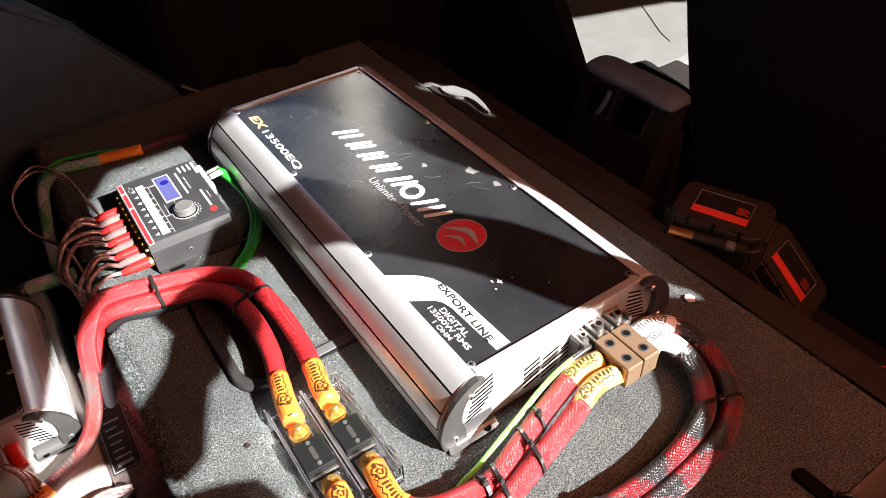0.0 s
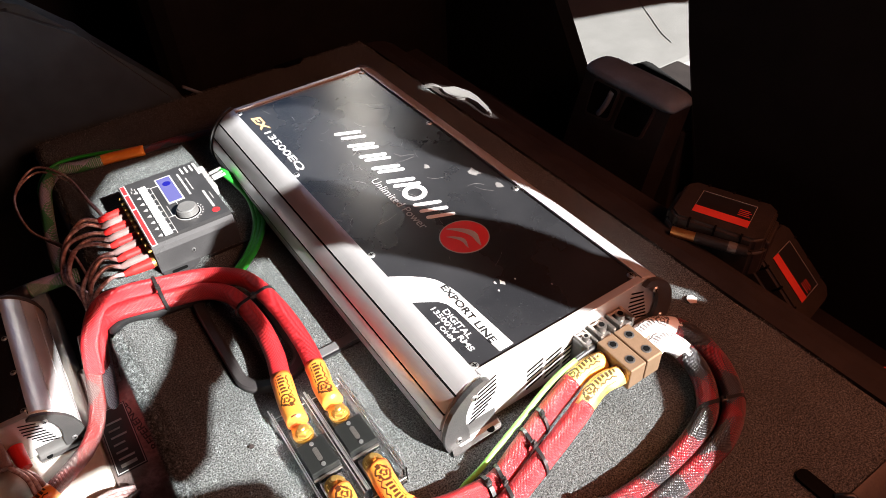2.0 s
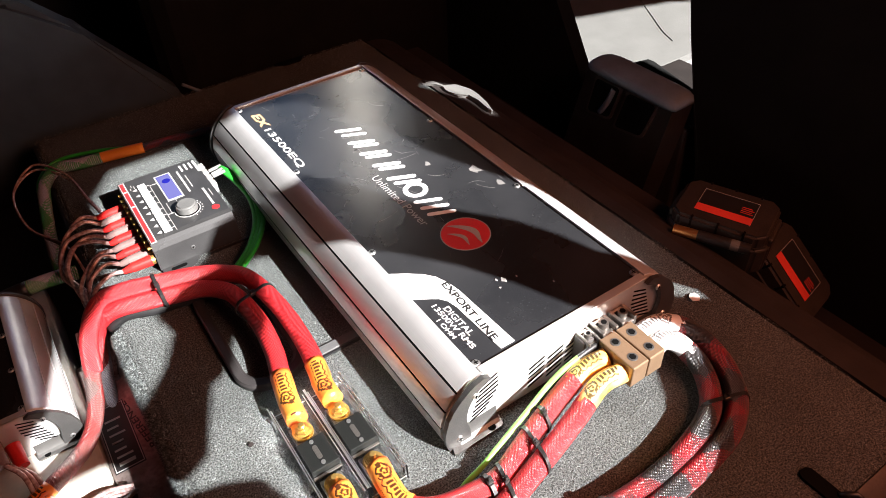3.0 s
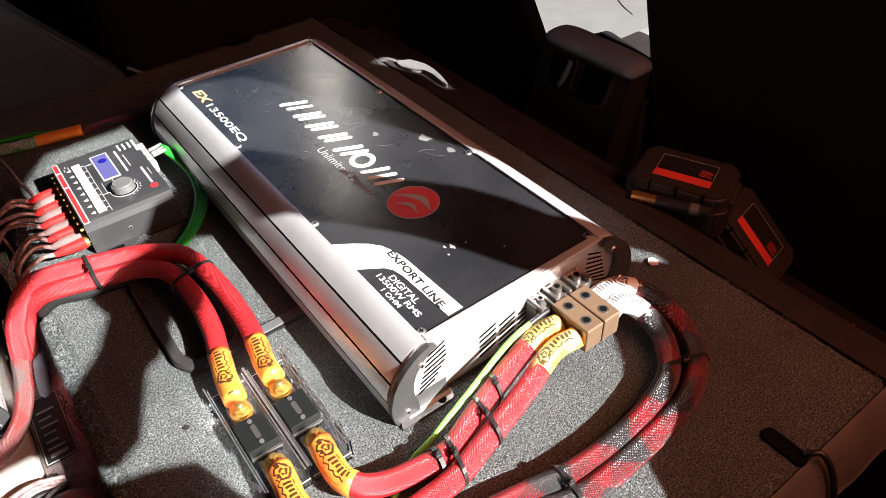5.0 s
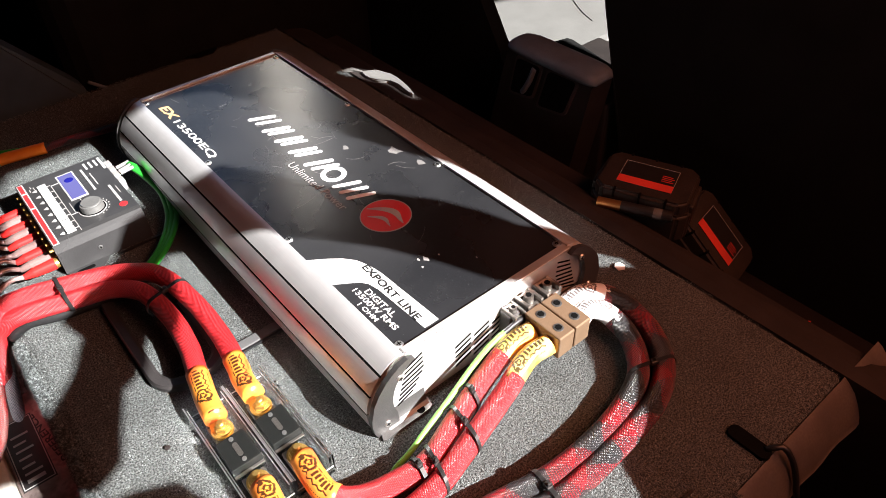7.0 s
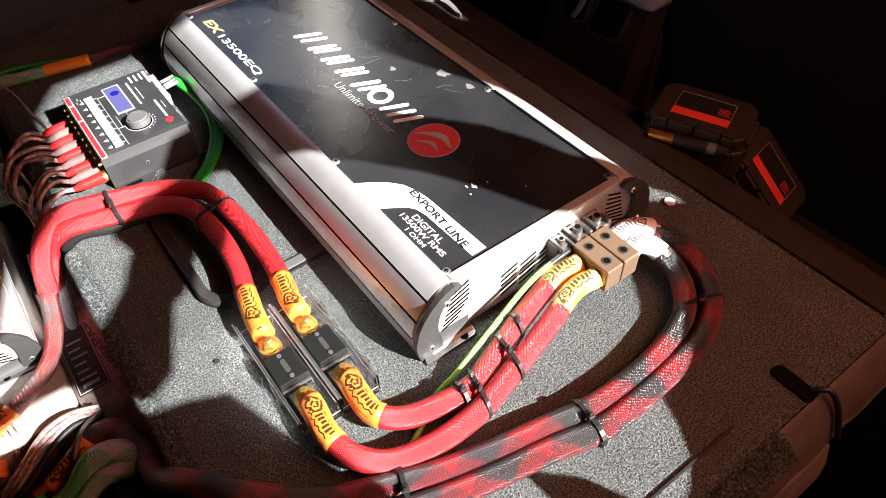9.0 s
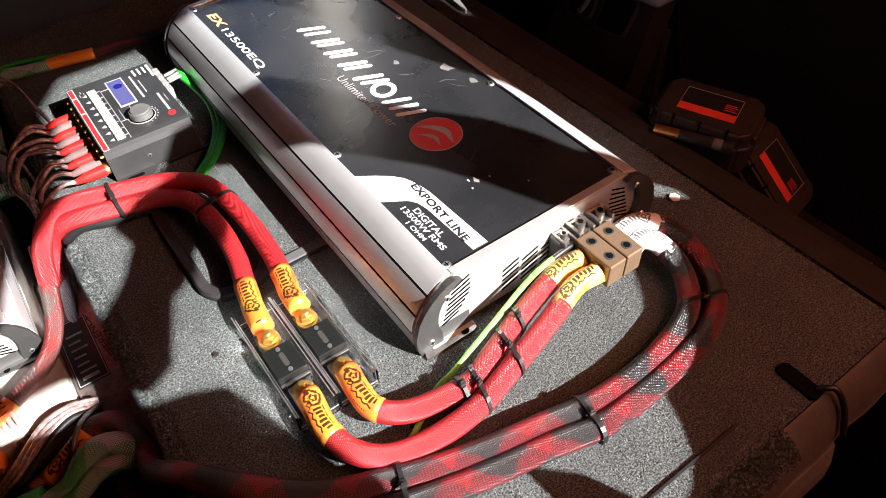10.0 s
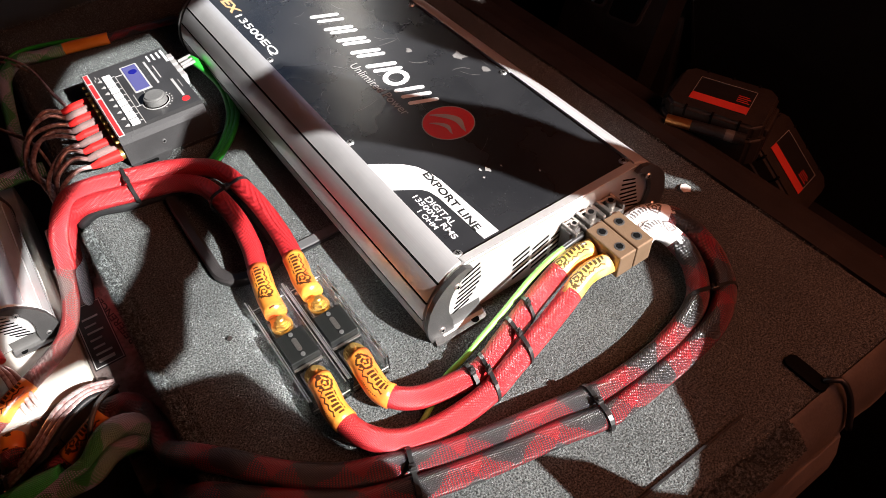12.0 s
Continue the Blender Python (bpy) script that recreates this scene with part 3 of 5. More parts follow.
px[fold], py[fold] = -0.2005 - 0.0078 * np.sin(np.minimum(down * 3.0, 1) * np.pi / 2), rng.uniform(-0.19, 0.252, SIDE_LIP)
base_z[fold] = -0.001 - 0.006 * (1 - np.cos(np.minimum(down * 3.0, 1) * np.pi / 2)) - 0.022 * np.maximum(down - 0.33, 0)
lean[fold, 0] -= 0.0016 * np.minimum(down * 3.0, 1)
tall[fold] *= 1.25 - np.minimum(down * 3.0, 1)
co = np.empty((N, 3, 3))
co[:, 0] = np.stack([px - np.cos(ang) * wide, py - np.sin(ang) * wide, base_z], 1)
co[:, 1] = np.stack([px + np.cos(ang) * wide, py + np.sin(ang) * wide, base_z], 1)
co[:, 2] = np.stack([px + lean[:, 0], py + lean[:, 1], base_z + tall], 1)
me = bpy.data.meshes.new("carpet_pile")
me.vertices.add(3 * N)
me.vertices.foreach_set("co", co.ravel())
me.loops.add(3 * N)
me.loops.foreach_set("vertex_index", np.arange(3 * N, dtype=np.int32))
me.polygons.add(N)
me.polygons.foreach_set("loop_start", np.arange(0, 3 * N, 3, dtype=np.int32))
me.update(calc_edges=True)
me.materials.append(PILE)
tagged(new("carpet_pile", me), "grey carpet fibres on the folded seat back", "carpet", kind="stuff")

# seat base and bolster in front of the board
front = [(0.2575, -0.0005), (0.272, -0.0015), (0.288, -0.0055), (0.303, -0.014), (0.315, -0.0345)]
back = [(0.42, -0.125), (0.47, -0.15), (0.60, -0.17), (0.60, -0.6), (0.2575, -0.6)]
bm = prism(front + [(0.345, -0.0345), (0.352, -0.110)] + back, "y", 0.012, 0.62)
add_prism(bm, front + [(0.320, -0.060), (0.327, -0.0755), (0.345, -0.118), (0.40, -0.1205)] + [(0.42, -0.135)] + back[1:], "y", -0.40, 0.012)
part("seat_cushion", bm, BOLSTER, None, "dark brown cloth rear seat cushion folded forward", category="seat", kind="structure")
part("lower_deck", box(-0.75, -0.207, -0.40, 0.66, -0.125, -0.0905), TRIM, None, "black load floor below the carpeted seat back", kind="structure")
part("seat_side_panel", box(-0.206, -0.2005, -0.2, 0.632, -0.085, -0.006), TRIM, None, "black side of the folded seat back", kind="structure")

part("cream_board", box(-0.42, -0.2500, 0.130, 0.42, -0.0905, -0.042, 0.002), CREAM, None, "worn cream painted board on the black load floor", category="board")
# ---- amplifiers ----
PROFILE = [(-0.034, 0.0), (-0.0362, 0.006), (-0.0372, 0.014), (-0.0374, 0.0195), (-0.0356, 0.0198), (-0.0355, 0.0208), (-0.0372, 0.0211), (-0.0358, 0.029),
           (-0.0334, 0.0354), (-0.0320, 0.0348), (-0.0313, 0.0362), (-0.0325, 0.0370), (-0.0275, 0.0452), (-0.0235, 0.0498), (-0.0225, 0.0485), (-0.0214, 0.0495),
           (-0.0221, 0.0510), (-0.0165, 0.0557), (-0.0110, 0.0590), (-0.0050, 0.0607), (-0.0035, 0.0608)]
SMOOTH_OUT = [(-0.034, 0.0), (-0.0362, 0.006), (-0.0374, 0.016), (-0.0369, 0.0222), (-0.0338, 0.0345), (-0.0295, 0.0425), (-0.0230, 0.0503), (-0.0165, 0.0557), (-0.0110, 0.0590), (-0.0035, 0.0612)]


# sections of black strips laid in the profile's grooves as painted shade
GROOVE_SHADES = [[(-0.0372, 0.0196), (-0.0357, 0.0198), (-0.0356, 0.0208), (-0.0370, 0.0210)],
           [(-0.0332, 0.0355), (-0.0321, 0.0349), (-0.0313, 0.0362), (-0.0323, 0.0369)],
           [(-0.0234, 0.0498), (-0.0225, 0.0486), (-0.0214, 0.0496), (-0.0220, 0.0509)],
           [(-0.0049, 0.0604), (-0.0047, 0.0590), (-0.0036, 0.0590), (-0.0036, 0.0606)]]


def screw(parent, x, y, z, axis=(0, 0, 1), r=0.0034):
    a, d = Vector((x, y, z)), Vector(axis)
    bm = rod(a, a + d * 0.0012, r, r * 0.75, 16)
    s = part("screw", bm, SCREW, parent, "bright cross-head screw", smooth=False)
    side = d.cross(Vector((0.3, 0.8, 0.52))).normalized()
    bm = bmesh.new()
    m = Matrix.Translation(a + d * 0.0012) @ d.to_track_quat("Z", "Y").to_matrix().to_4x4()
    add_box(bm, -r * 0.55, r * 0.55, -0.0004, 0.0004, -0.0003, 0.0002, m=m)
    add_box(bm, -0.0004, 0.0004, -r * 0.55, r * 0.55, -0.0003, 0.00025, m=m)
    part("recess", bm, RECESS_SHADE, s)


def amplifier(name, wide, long, label, rows, grooves):
    """A low amplifier with a black plate between two rounded ribbed extrusions; its plate's near left screw is at x = y = 0."""
    amp = thing(name, (wide / 2, long / 2, 0), label, "amplifier")
    y0, y1 = -0.008, long + 0.008

    def mirror(pairs):
        return [(wide - a, b) for a, b in pairs]

    inner = [(-0.0035, 0.0560), (-0.010, 0.0535), (-0.020, 0.045), (-0.029, 0.032), (-0.032, 0.018), (-0.030, 0.003)]
    for f in (lambda q: q, mirror):
        side = part("side_extrusion", prism(f(PROFILE + inner), "y", y0, y1), ALU, amp, "ribbed brushed aluminium side", smooth="edges")
        for strip in grooves:
            part("groove", prism(f(strip), "y", y0 + 0.0002, y1 - 0.0002), RECESS_SHADE, side, "black strip painting the groove's shade")
    bm = box(-0.0033, wide + 0.0033, y0 + 0.004, y1 - 0.002, 0.0565, 0.0585, 0.0004, 1)
    part("top_plate", bm, PLATE, amp, "satin black scratched top plate")
    part("bottom_plate", box(-0.030, wide + 0.030, y0, y1, 0.001, 0.004), TRIM, amp, "black base plate")
    for near, ya, yb in ((True, y0 - 0.0035, y0 - 0.0005), (False, y1 + 0.0005, y1 + 0.0035)):
        out = [(a + 0.0015, b - 0.001) for a, b in SMOOTH_OUT[1:]]
        out = out + [(wide - a, b) for a, b in reversed(out)]
        bm = prism(out, "y", ya, yb)
        add_box(bm, -0.0025, wide + 0.0025, min(ya, y0 + 0.004) if near else y1 - 0.002, yb if not near else y0 + 0.0038, 0.0588, 0.0606, 0.0003, 1)
        end = part("end_panel", bm, ENDSTEEL, amp, "silver painted end panel")
        s = -1 if near else 1
        yo = ya if near else yb
        for f in (lambda q: q, mirror):
            foot = [(-0.0345, yo + s * 0.0095), (-0.031, yo), (0.012, yo), (0.0100, yo + s * 0.0085), (0.0072, yo + s * 0.0100), (-0.0325, yo + s * 0.0105)]
            bm = prism(f(foot), "z", 0.0003, 0.0024)
            flare = [(yo, 0.0030), (yo, 0.0145), (yo + s * 0.0012, 0.0080), (yo + s * 0.0034, 0.0042), (yo + s * 0.0062, 0.0024), (yo + s * 0.0062, 0.0018)]
            xs = sorted(f([(-0.026, 0), (0.0095, 0)]))
            add_prism(bm, flare, "x", xs[0][0], xs[1][0])
            ft = part("mounting_foot", bm, FOOT, amp, "grey steel mounting foot", smooth="edges")
            if near:
                hx = f([(0.0010, 0.0)])[0][0]
                part("mounting_hole", rod((hx, yo - 0.0066, 0.0018), (hx, yo - 0.0066, 0.0028), 0.0031, seg=20), RECESS_SHADE, ft)
        for f in (lambda q: q, mirror):
            cres = [(a - 0.0012, b + 0.0005) for a, b in SMOOTH_OUT] + arc(0.012, 0.028, 0.032, 110, 214, 10)[::1]
            cres[-1] = (-0.016, 0.0)
            bm = prism(f(cres), "y", yo + s * 0.0008, yo + s * 0.0048 if near else yo + s * 0.004)
            cap = part("end_cap", bm, CAP, amp, "gunmetal crescent end cap")
            if near:
                for p in f([(-0.0265, 0.010), (-0.0125, 0.0485)]):
                    screw(amp, p[0], yo - 0.0048, p[1], (0, -1, 0), 0.0028)
        if near:
            for base in (0.0, 1.0):
                for i in range(8):
                    cx = -0.012 + i * 0.0014
                    z = 0.013 + i * 0.0047
                    w = 0.020 - abs(i - 3.5) * 0.0016
                    sh = [(cx - 0.002, z), (cx - 0.002 + w, z + 0.006), (cx - 0.002 + w, z + 0.0075), (cx - 0.002, z + 0.0015)]
                    if base:
                        sh = [(wide - a, b) for a, b in sh]
                    part("vent_slot", prism(sh, "y", ya - 0.0003, ya + 0.0005), RECESS_SHADE, end)
            for k in range(rows):
                for i in range(5):
                    cx, z = 0.040 + k * 0.018, 0.012 + i * 0.0052
                    part("vent_slot", prism([(cx, z), (cx + 0.015, z + 0.005), (cx + 0.015, z + 0.0068), (cx, z + 0.0018)], "y", ya - 0.0003, ya + 0.0005), RECESS_SHADE, end)
    n = 4
    for i in range(n):
        for x in (0.0, wide):
            screw(amp, x, long * i / (n - 1), 0.0585)
    return amp


amp = amplifier("amplifier", 0.155, 0.4377, "large black and silver car amplifier, scratched, on grey carpet", 3, GROOVE_SHADES)
TOP = 0.0587


def on_plate(x, y, turn=-90):
    return pose(x, y, TOP, 0, 0, turn)


words("model_lettering", "13500EQ", 0.0088, on_plate(0.0085, 0.3395), WHITE, amp, "white model lettering", bold=0.015, long=0.087)
words("model_prefix", "EX", 0.0098, on_plate(0.0105, 0.4035), GOLDPRINT, amp, "gold model lettering", bold=0.04, long=0.033, shear=0.15)
words("slogan_lettering", "Unlimited Power", 0.0082, on_plate(0.0565, 0.1935), GREYPRINT, amp, "pale grey slogan lettering", long=0.090, bold=0.004)
# maker's mark: plain slanted white capsules, a ring and a red disc with two swooshes
def capsule(bm, a, b, w):
    a, b = Vector(a), Vector(b)
    q = math.degrees(math.atan2(b.y - a.y, b.x - a.x))
    add_prism(bm, arc(b.x, b.y, w, q - 90, q + 90, 8) + arc(a.x, a.y, w, q + 90, q + 270, 8), "z", TOP, TOP + 0.0002)


marks = bmesh.new()
for y, gap in ((0.3330, 0.0115), (0.3045, 0.0085), (0.2800, 0.0085), (0.2545, 0.0085), (0.2270, 0.0100)):
    capsule(marks, (0.0660, y), (0.0868, y - 0.0095), 0.0027)
    capsule(marks, (0.0675, y - gap), (0.0872, y - gap - 0.0090), 0.0024)
o, i = arc(0.0765, 0.1975, 0.0118, 0, 360, 28), arc(0.0765, 0.1975, 0.0070, 0, 360, 28)
for k in range(28):
    add_prism(marks, [o[k], o[k + 1], i[k + 1], i[k]], "z", TOP, TOP + 0.0002)
for y in (0.1810, 0.1700, 0.1590):
    capsule(marks, (0.0665, y), (0.0868, y - 0.0085), 0.0023)
part("maker_mark", marks, WHITE, amp, "plain white slanted maker's mark")
disc = part("badge", flat_shape(arc(0.0765, 0.1185, 0.0212, 0, 358, 48), Matrix.Translation((0, 0, TOP))), REDPRINT, amp, "round red badge")
ring = bmesh.new()
o, i = arc(0.0765, 0.1185, 0.0218, 0, 360, 48), arc(0.0765, 0.1185, 0.0209, 0, 360, 48)
for k in range(48):
    add_prism(ring, [o[k], o[k + 1], i[k + 1], i[k]], "z", TOP, TOP + 0.0003)
part("badge_rim", ring, GREYPRINT, disc, "thin pale rim")


def swoosh(y_a, y_b, x0, rise, thick):
    up, low = [], []
    for k in range(13):
        t = k / 12
        y = y_a + (y_b - y_a) * t
        x = x0 + rise * math.sin(math.pi * min(1, t * 1.25) * 0.62)
        up.append((x + thick * math.sin(math.pi * (0.06 + 0.9 * t ** 0.8)), y))
        low.append((x, y))
    return up + low[::-1]


part("badge_swoosh", flat_shape(swoosh(0.136, 0.1005, 0.0690, 0.0125, 0.0068), Matrix.Translation((0, 0, TOP + 0.0001)), 0.0003), GREYPRINT, disc, "pale grey swoosh")
part("badge_swoosh", flat_shape(swoosh(0.127, 0.1045, 0.0635, 0.0075, 0.0042), Matrix.Translation((0, 0, TOP + 0.0001)), 0.0003), GREYPRINT, disc, "pale grey swoosh")
# white curved sticker with black lettering
st = [(-0.003, 0.115), (0.010, 0.106), (0.020, 0.0975), (0.0265, 0.089), (0.0305, 0.078), (0.0325, 0.066), (0.0350, 0.000), (0.0225, 0.000),
      (0.0205, 0.052), (0.0185, 0.0615), (0.0145, 0.0675), (0.008, 0.072), (-0.003, 0.0795)]
sticker = part("sticker", flat_shape(st, Matrix.Translation((0, 0, TOP))), WHITE, amp, "curved white sticker")
words("sticker_lettering", "EXPORT LINE", 0.0062, pose(0.0262, 0.0443, TOP + 0.0003, 0, 0, -92.4), BLACKPRINT, sticker, "black lettering", long=0.0705, bold=0.025)
words("print_lettering", "DIGITAL", 0.0053, on_plate(0.0136, 0.0400), WHITE, amp, "white lettering", long=0.034, bold=0.014)
words("print_lettering", "13500W RMS", 0.0046, on_plate(0.0073, 0.0380), WHITE, amp, "white lettering", long=0.052, bold=0.014)
words("print_lettering", "1 OHM", 0.0038, on_plate(0.0016, 0.0385), WHITE, amp, "white lettering", long=0.022, bold=0.014)
# scuffs and flakes on the plate
random.seed(5)
for x, y, r in ((0.1085, 0.2255, 0.0035), (0.140, 0.1915, 0.0075), (0.1465, 0.158, 0.0045), (0.063, 0.058, 0.0016), (0.068, 0.0545, 0.0028), (0.060, 0.049, 0.0012), (0.0785, 0.052, 0.0010), (0.098, 0.030, 0.0008)):
    pts = [(x + r * random.uniform(0.35, 1.0) * math.cos(q), y + r * random.uniform(0.5, 1.5) * math.sin(q)) for q in [i * math.pi / 4 for i in range(8)]]
    part("paint_scuff", flat_shape(pts, Matrix.Translation((0, 0, TOP)), 0.00015), SCUFF if r > 0.003 else GREYPRINT, amp)
# hairline scratches
for k in range(34):
    x, y, q, n = random.uniform(0.005, 0.145), random.uniform(0.03, 0.42), random.uniform(0, 6.3), random.uniform(0.006, 0.022)
    bend = random.uniform(-0.9, 0.9)
    line = [(x + n * t * math.cos(q + bend * t), y + n * t * math.sin(q + bend * t)) for t in [i / 6 for i in range(7)]]
    part("scratch", flat_shape(line + [(a + 0.00022, b + 0.00022) for a, b in reversed(line)], Matrix.Translation((0, 0, TOP)), 0.0001), SCUFF, amp)
# heavy clamp terminals on the near end
block = part("terminal_block", box(0.083, 0.1365, -0.0235, -0.0115, 0.018, 0.0435, 0.0012), CAP, amp, "grey terminal block")
for cx, w, top in ((0.0900, 0.0058, 0.0455), (0.1058, 0.0082, 0.0475), (0.1255, 0.0082, 0.0475)):
    bm = box(cx - w, cx + w, -0.0272, -0.0222, 0.020, top - 0.004, 0.001)
    add_box(bm, cx - w, cx - w * 0.62, -0.0272, -0.0120, top - 0.006, top, 0.0007)
    add_box(bm, cx + w * 0.62, cx + w, -0.0272, -0.0120, top - 0.006, top, 0.0007)
    add_box(bm, cx - w * 0.7, cx + w * 0.7, -0.0150, -0.0122, top - 0.006, top - 0.0012, 0.0006)
    cl = part("clamp", bm, NICKEL, block, "nickel clamp")
    rs = w * 0.52
    part("clamp_screw", rod((cx, -0.0190, top - 0.008), (cx, -0.0190, top + 0.0022), rs, rs * 0.94, seg=18), NICKEL, cl, smooth="edges")
    part("hex_socket", rod((cx, -0.0190, top + 0.0020), (cx, -0.0190, top + 0.0025), rs * 0.58, seg=6), RECESS_SHADE, cl)

# the smaller amplifier on the lower deck
amp2 = amplifier("amplifier", 0.10, 0.172, "smaller black and silver amplifier on a cream board", 1, GROOVE_SHADES[:1])
amp2.location = (-0.325, 0.276, -0.042)
amp2.scale = (0.8, 0.8, 0.8)


# ---- power cables, sleeves and ties ----
def cable(name, points, r, material, label, cuffs=(), seg=18, step=0.004, category="cable", group=""):
    """A sleeved cable; cuffs: (start, end, material, label) as shares of its length, a start below nought in metres from the end."""
    path = curve_points(points, step)
    c = thing(name, (path[0].x, path[0].y, min(p.z for p in path) - r), label, category, group)
    n = len(path) - 1
    first, last, sleeves = 0, n, []
    for a, b, mat, text in cuffs:
        i, j = int(a * n), int(b * n)
        if a < 0:
            i, run = n, 0.0
            while run < -a:
                run += (path[i] - path[i - 1]).length
                i -= 1
        sleeves.append((i, j, mat, text))
        first = j - 1 if i == 0 else first
        last = i + 1 if j == n else last
    part("braided_sleeve" if r > 0.004 else "insulation", tube(path[first:last + 1], r, seg, wobble=0.03), material, c, smooth=True)
    for i, j, mat, text in sleeves:
        cut, m = path[i: j + 1], j - i
        if j == n and r > 0.008:
            rr = [r * (1.07 - 0.14 * min(1.0, k / 3) - 0.12 * max(0.0, k / m - 0.55) / 0.45) for k in range(m + 1)]
        else:
            rr = r * (0.98 if i == 0 else 1.07)
        part("heat_shrink", tube(cut, rr, seg, wobble=0.035), mat, c, text, smooth=True)
    return c


R = 0.0079
out_a = [(0.094, -0.0365, 0.034), (0.075, -0.033, 0.029), (0.040, -0.0395, 0.021), (0.002, -0.0505, 0.014), (-0.024, -0.0585, 0.011), (-0.047, -0.0565, 0.0105), (-0.072, -0.0500, 0.0105),
         (-0.0865, -0.037, 0.012), (-0.0885, -0.020, 0.0145), (-0.0873, -0.009, 0.0150), (-0.0868, -0.003, 0.0150)]
out_b = [(0.094, -0.0535, 0.034), (0.075, -0.0500, 0.029), (0.045, -0.0575, 0.021), (0.000, -0.0685, 0.014), (-0.033, -0.0760, 0.011), (-0.068, -0.0765, 0.0105), (-0.097, -0.0690, 0.0105),
         (-0.1135, -0.053, 0.012), (-0.119, -0.032, 0.014), (-0.118, -0.018, 0.0145), (-0.1170, -0.010, 0.0150), (-0.1167, -0.003, 0.0150)]
cable("power_cable", out_a, R, REDBRAID, "thick red braided power cable with orange sleeves, one coloured as sunlit", [(0.0, 0.155, SUNLIT_ORANGE, "printed orange heat-shrink, coloured yellow as if sunlit"), (-0.036, 1.0, ORANGE, "orange printed heat-shrink")], group="power cables")
cable("power_cable", out_b, R, REDBRAID, "thick red braided power cable with orange sleeves, one coloured as sunlit", [(0.0, 0.155, SUNLIT_ORANGE, "printed orange heat-shrink, coloured yellow as if sunlit"), (-0.034, 1.0, ORANGE, "orange printed heat-shrink")], group="power cables")
in_outer = [(-0.2325, 0.234, -0.018), (-0.2245, 0.253, 0.003), (-0.207, 0.272, 0.018), (-0.186, 0.275, 0.019), (-0.156, 0.267, 0.019), (-0.125, 0.254, 0.021), (-0.102, 0.237, 0.023), (-0.088, 0.216, 0.024),
            (-0.080, 0.173, 0.021), (-0.079, 0.129, 0.017), (-0.083, 0.096, 0.016), (-0.086, 0.080, 0.0150), (-0.0865, 0.063, 0.0150)]
in_inner = [(-0.2290, 0.246, -0.105), (-0.2285, 0.252, -0.075), (-0.2270, 0.259, -0.045), (-0.2225, 0.2655, -0.020), (-0.2145, 0.2685, -0.003), (-0.201, 0.2650, 0.010), (-0.180, 0.2565, 0.0150), (-0.149, 0.2465, 0.0155), (-0.124, 0.235, 0.018), (-0.107, 0.211, 0.021), (-0.101, 0.170, 0.020),
            (-0.103, 0.135, 0.017), (-0.109, 0.108, 0.016), (-0.114, 0.083, 0.0150), (-0.1160, 0.063, 0.0150)]
cable("power_cable", in_outer, R * 0.98, REDBRAID, "thick red braided power cable arching over the carpet", [(-0.038, 1.0, ORANGE, "orange printed heat-shrink")], group="power cables")
cable("power_cable", in_inner, R * 0.98, REDBRAID, "thick red braided power cable arching over the carpet", [(-0.042, 1.0, ORANGE, "orange printed heat-shrink")], group="power cables")
rb_in = [(0.126, -0.0515, 0.034), (0.143, -0.0475, 0.031), (0.157, -0.056, 0.022), (0.158, -0.078, 0.013), (0.139, -0.102, 0.0095), (0.105, -0.1145, 0.0090), (0.066, -0.119, 0.0088), (0.027, -0.1175, 0.0088), (-0.004, -0.1105, 0.0088), (-0.036, -0.104, 0.0088),
         (-0.073, -0.094, 0.0088), (-0.106, -0.081, 0.0088), (-0.137, -0.067, 0.0088), (-0.164, -0.046, 0.009), (-0.190, -0.018, 0.010), (-0.208, 0.005, 0.002), (-0.220, 0.030, -0.020), (-0.221, 0.060, -0.033), (-0.230, 0.092, -0.036), (-0.246, 0.101, -0.040),
         (-0.262, 0.096, -0.046), (-0.285, 0.088, -0.052), (-0.300, 0.088, -0.055)]
rb_out = [(0.126, -0.0360, 0.034), (0.148, -0.034, 0.032), (0.170, -0.042, 0.024), (0.180, -0.062, 0.015), (0.176, -0.086, 0.0105), (0.160, -0.109, 0.0090), (0.134, -0.124, 0.0088), (0.100, -0.130, 0.0088), (0.060, -0.1325, 0.0088), (0.024, -0.1325, 0.0088), (-0.007, -0.1245, 0.0088),
          (-0.045, -0.1165, 0.0088), (-0.081, -0.108, 0.0088), (-0.114, -0.097, 0.0088), (-0.144, -0.083, 0.0088), (-0.184, -0.052, 0.009), (-0.206, -0.030, 0.005), (-0.225, 0.000, -0.030), (-0.232, 0.030, -0.055), (-0.238, 0.060, -0.070)]
cable("speaker_cable", rb_in, 0.0083, RBBRAID, "thick black and red braided cable looping over carpet", [(0.0, 0.072, WHITESHRINK, "white printed heat-shrink"), (0.925, 0.985, ORANGE, "orange printed heat-shrink")], group="black and red cables")
cable("speaker_cable", rb_out, 0.0083, RBBRAID, "thick black and red braided cable looping over carpet", [(0.0, 0.075, WHITESHRINK, "white printed heat-shrink")], group="black and red cables")
cable("ground_wire", [(0.093, -0.0265, 0.040), (0.081, -0.0270, 0.040), (0.060, -0.0275, 0.036), (0.042, -0.0285, 0.028), (0.017, -0.034, 0.021), (-0.006, -0.039, 0.0150), (-0.028, -0.0435, 0.0085), (-0.045, -0.0455, 0.0035), (-0.062, -0.056, 0.0030), (-0.085, -0.068, 0.0026)], 0.0021, LIMEWIRE, "lime green wire beside the red cables", [(0.0, 0.14, BLACKPVC, "black ferrule")], seg=10)


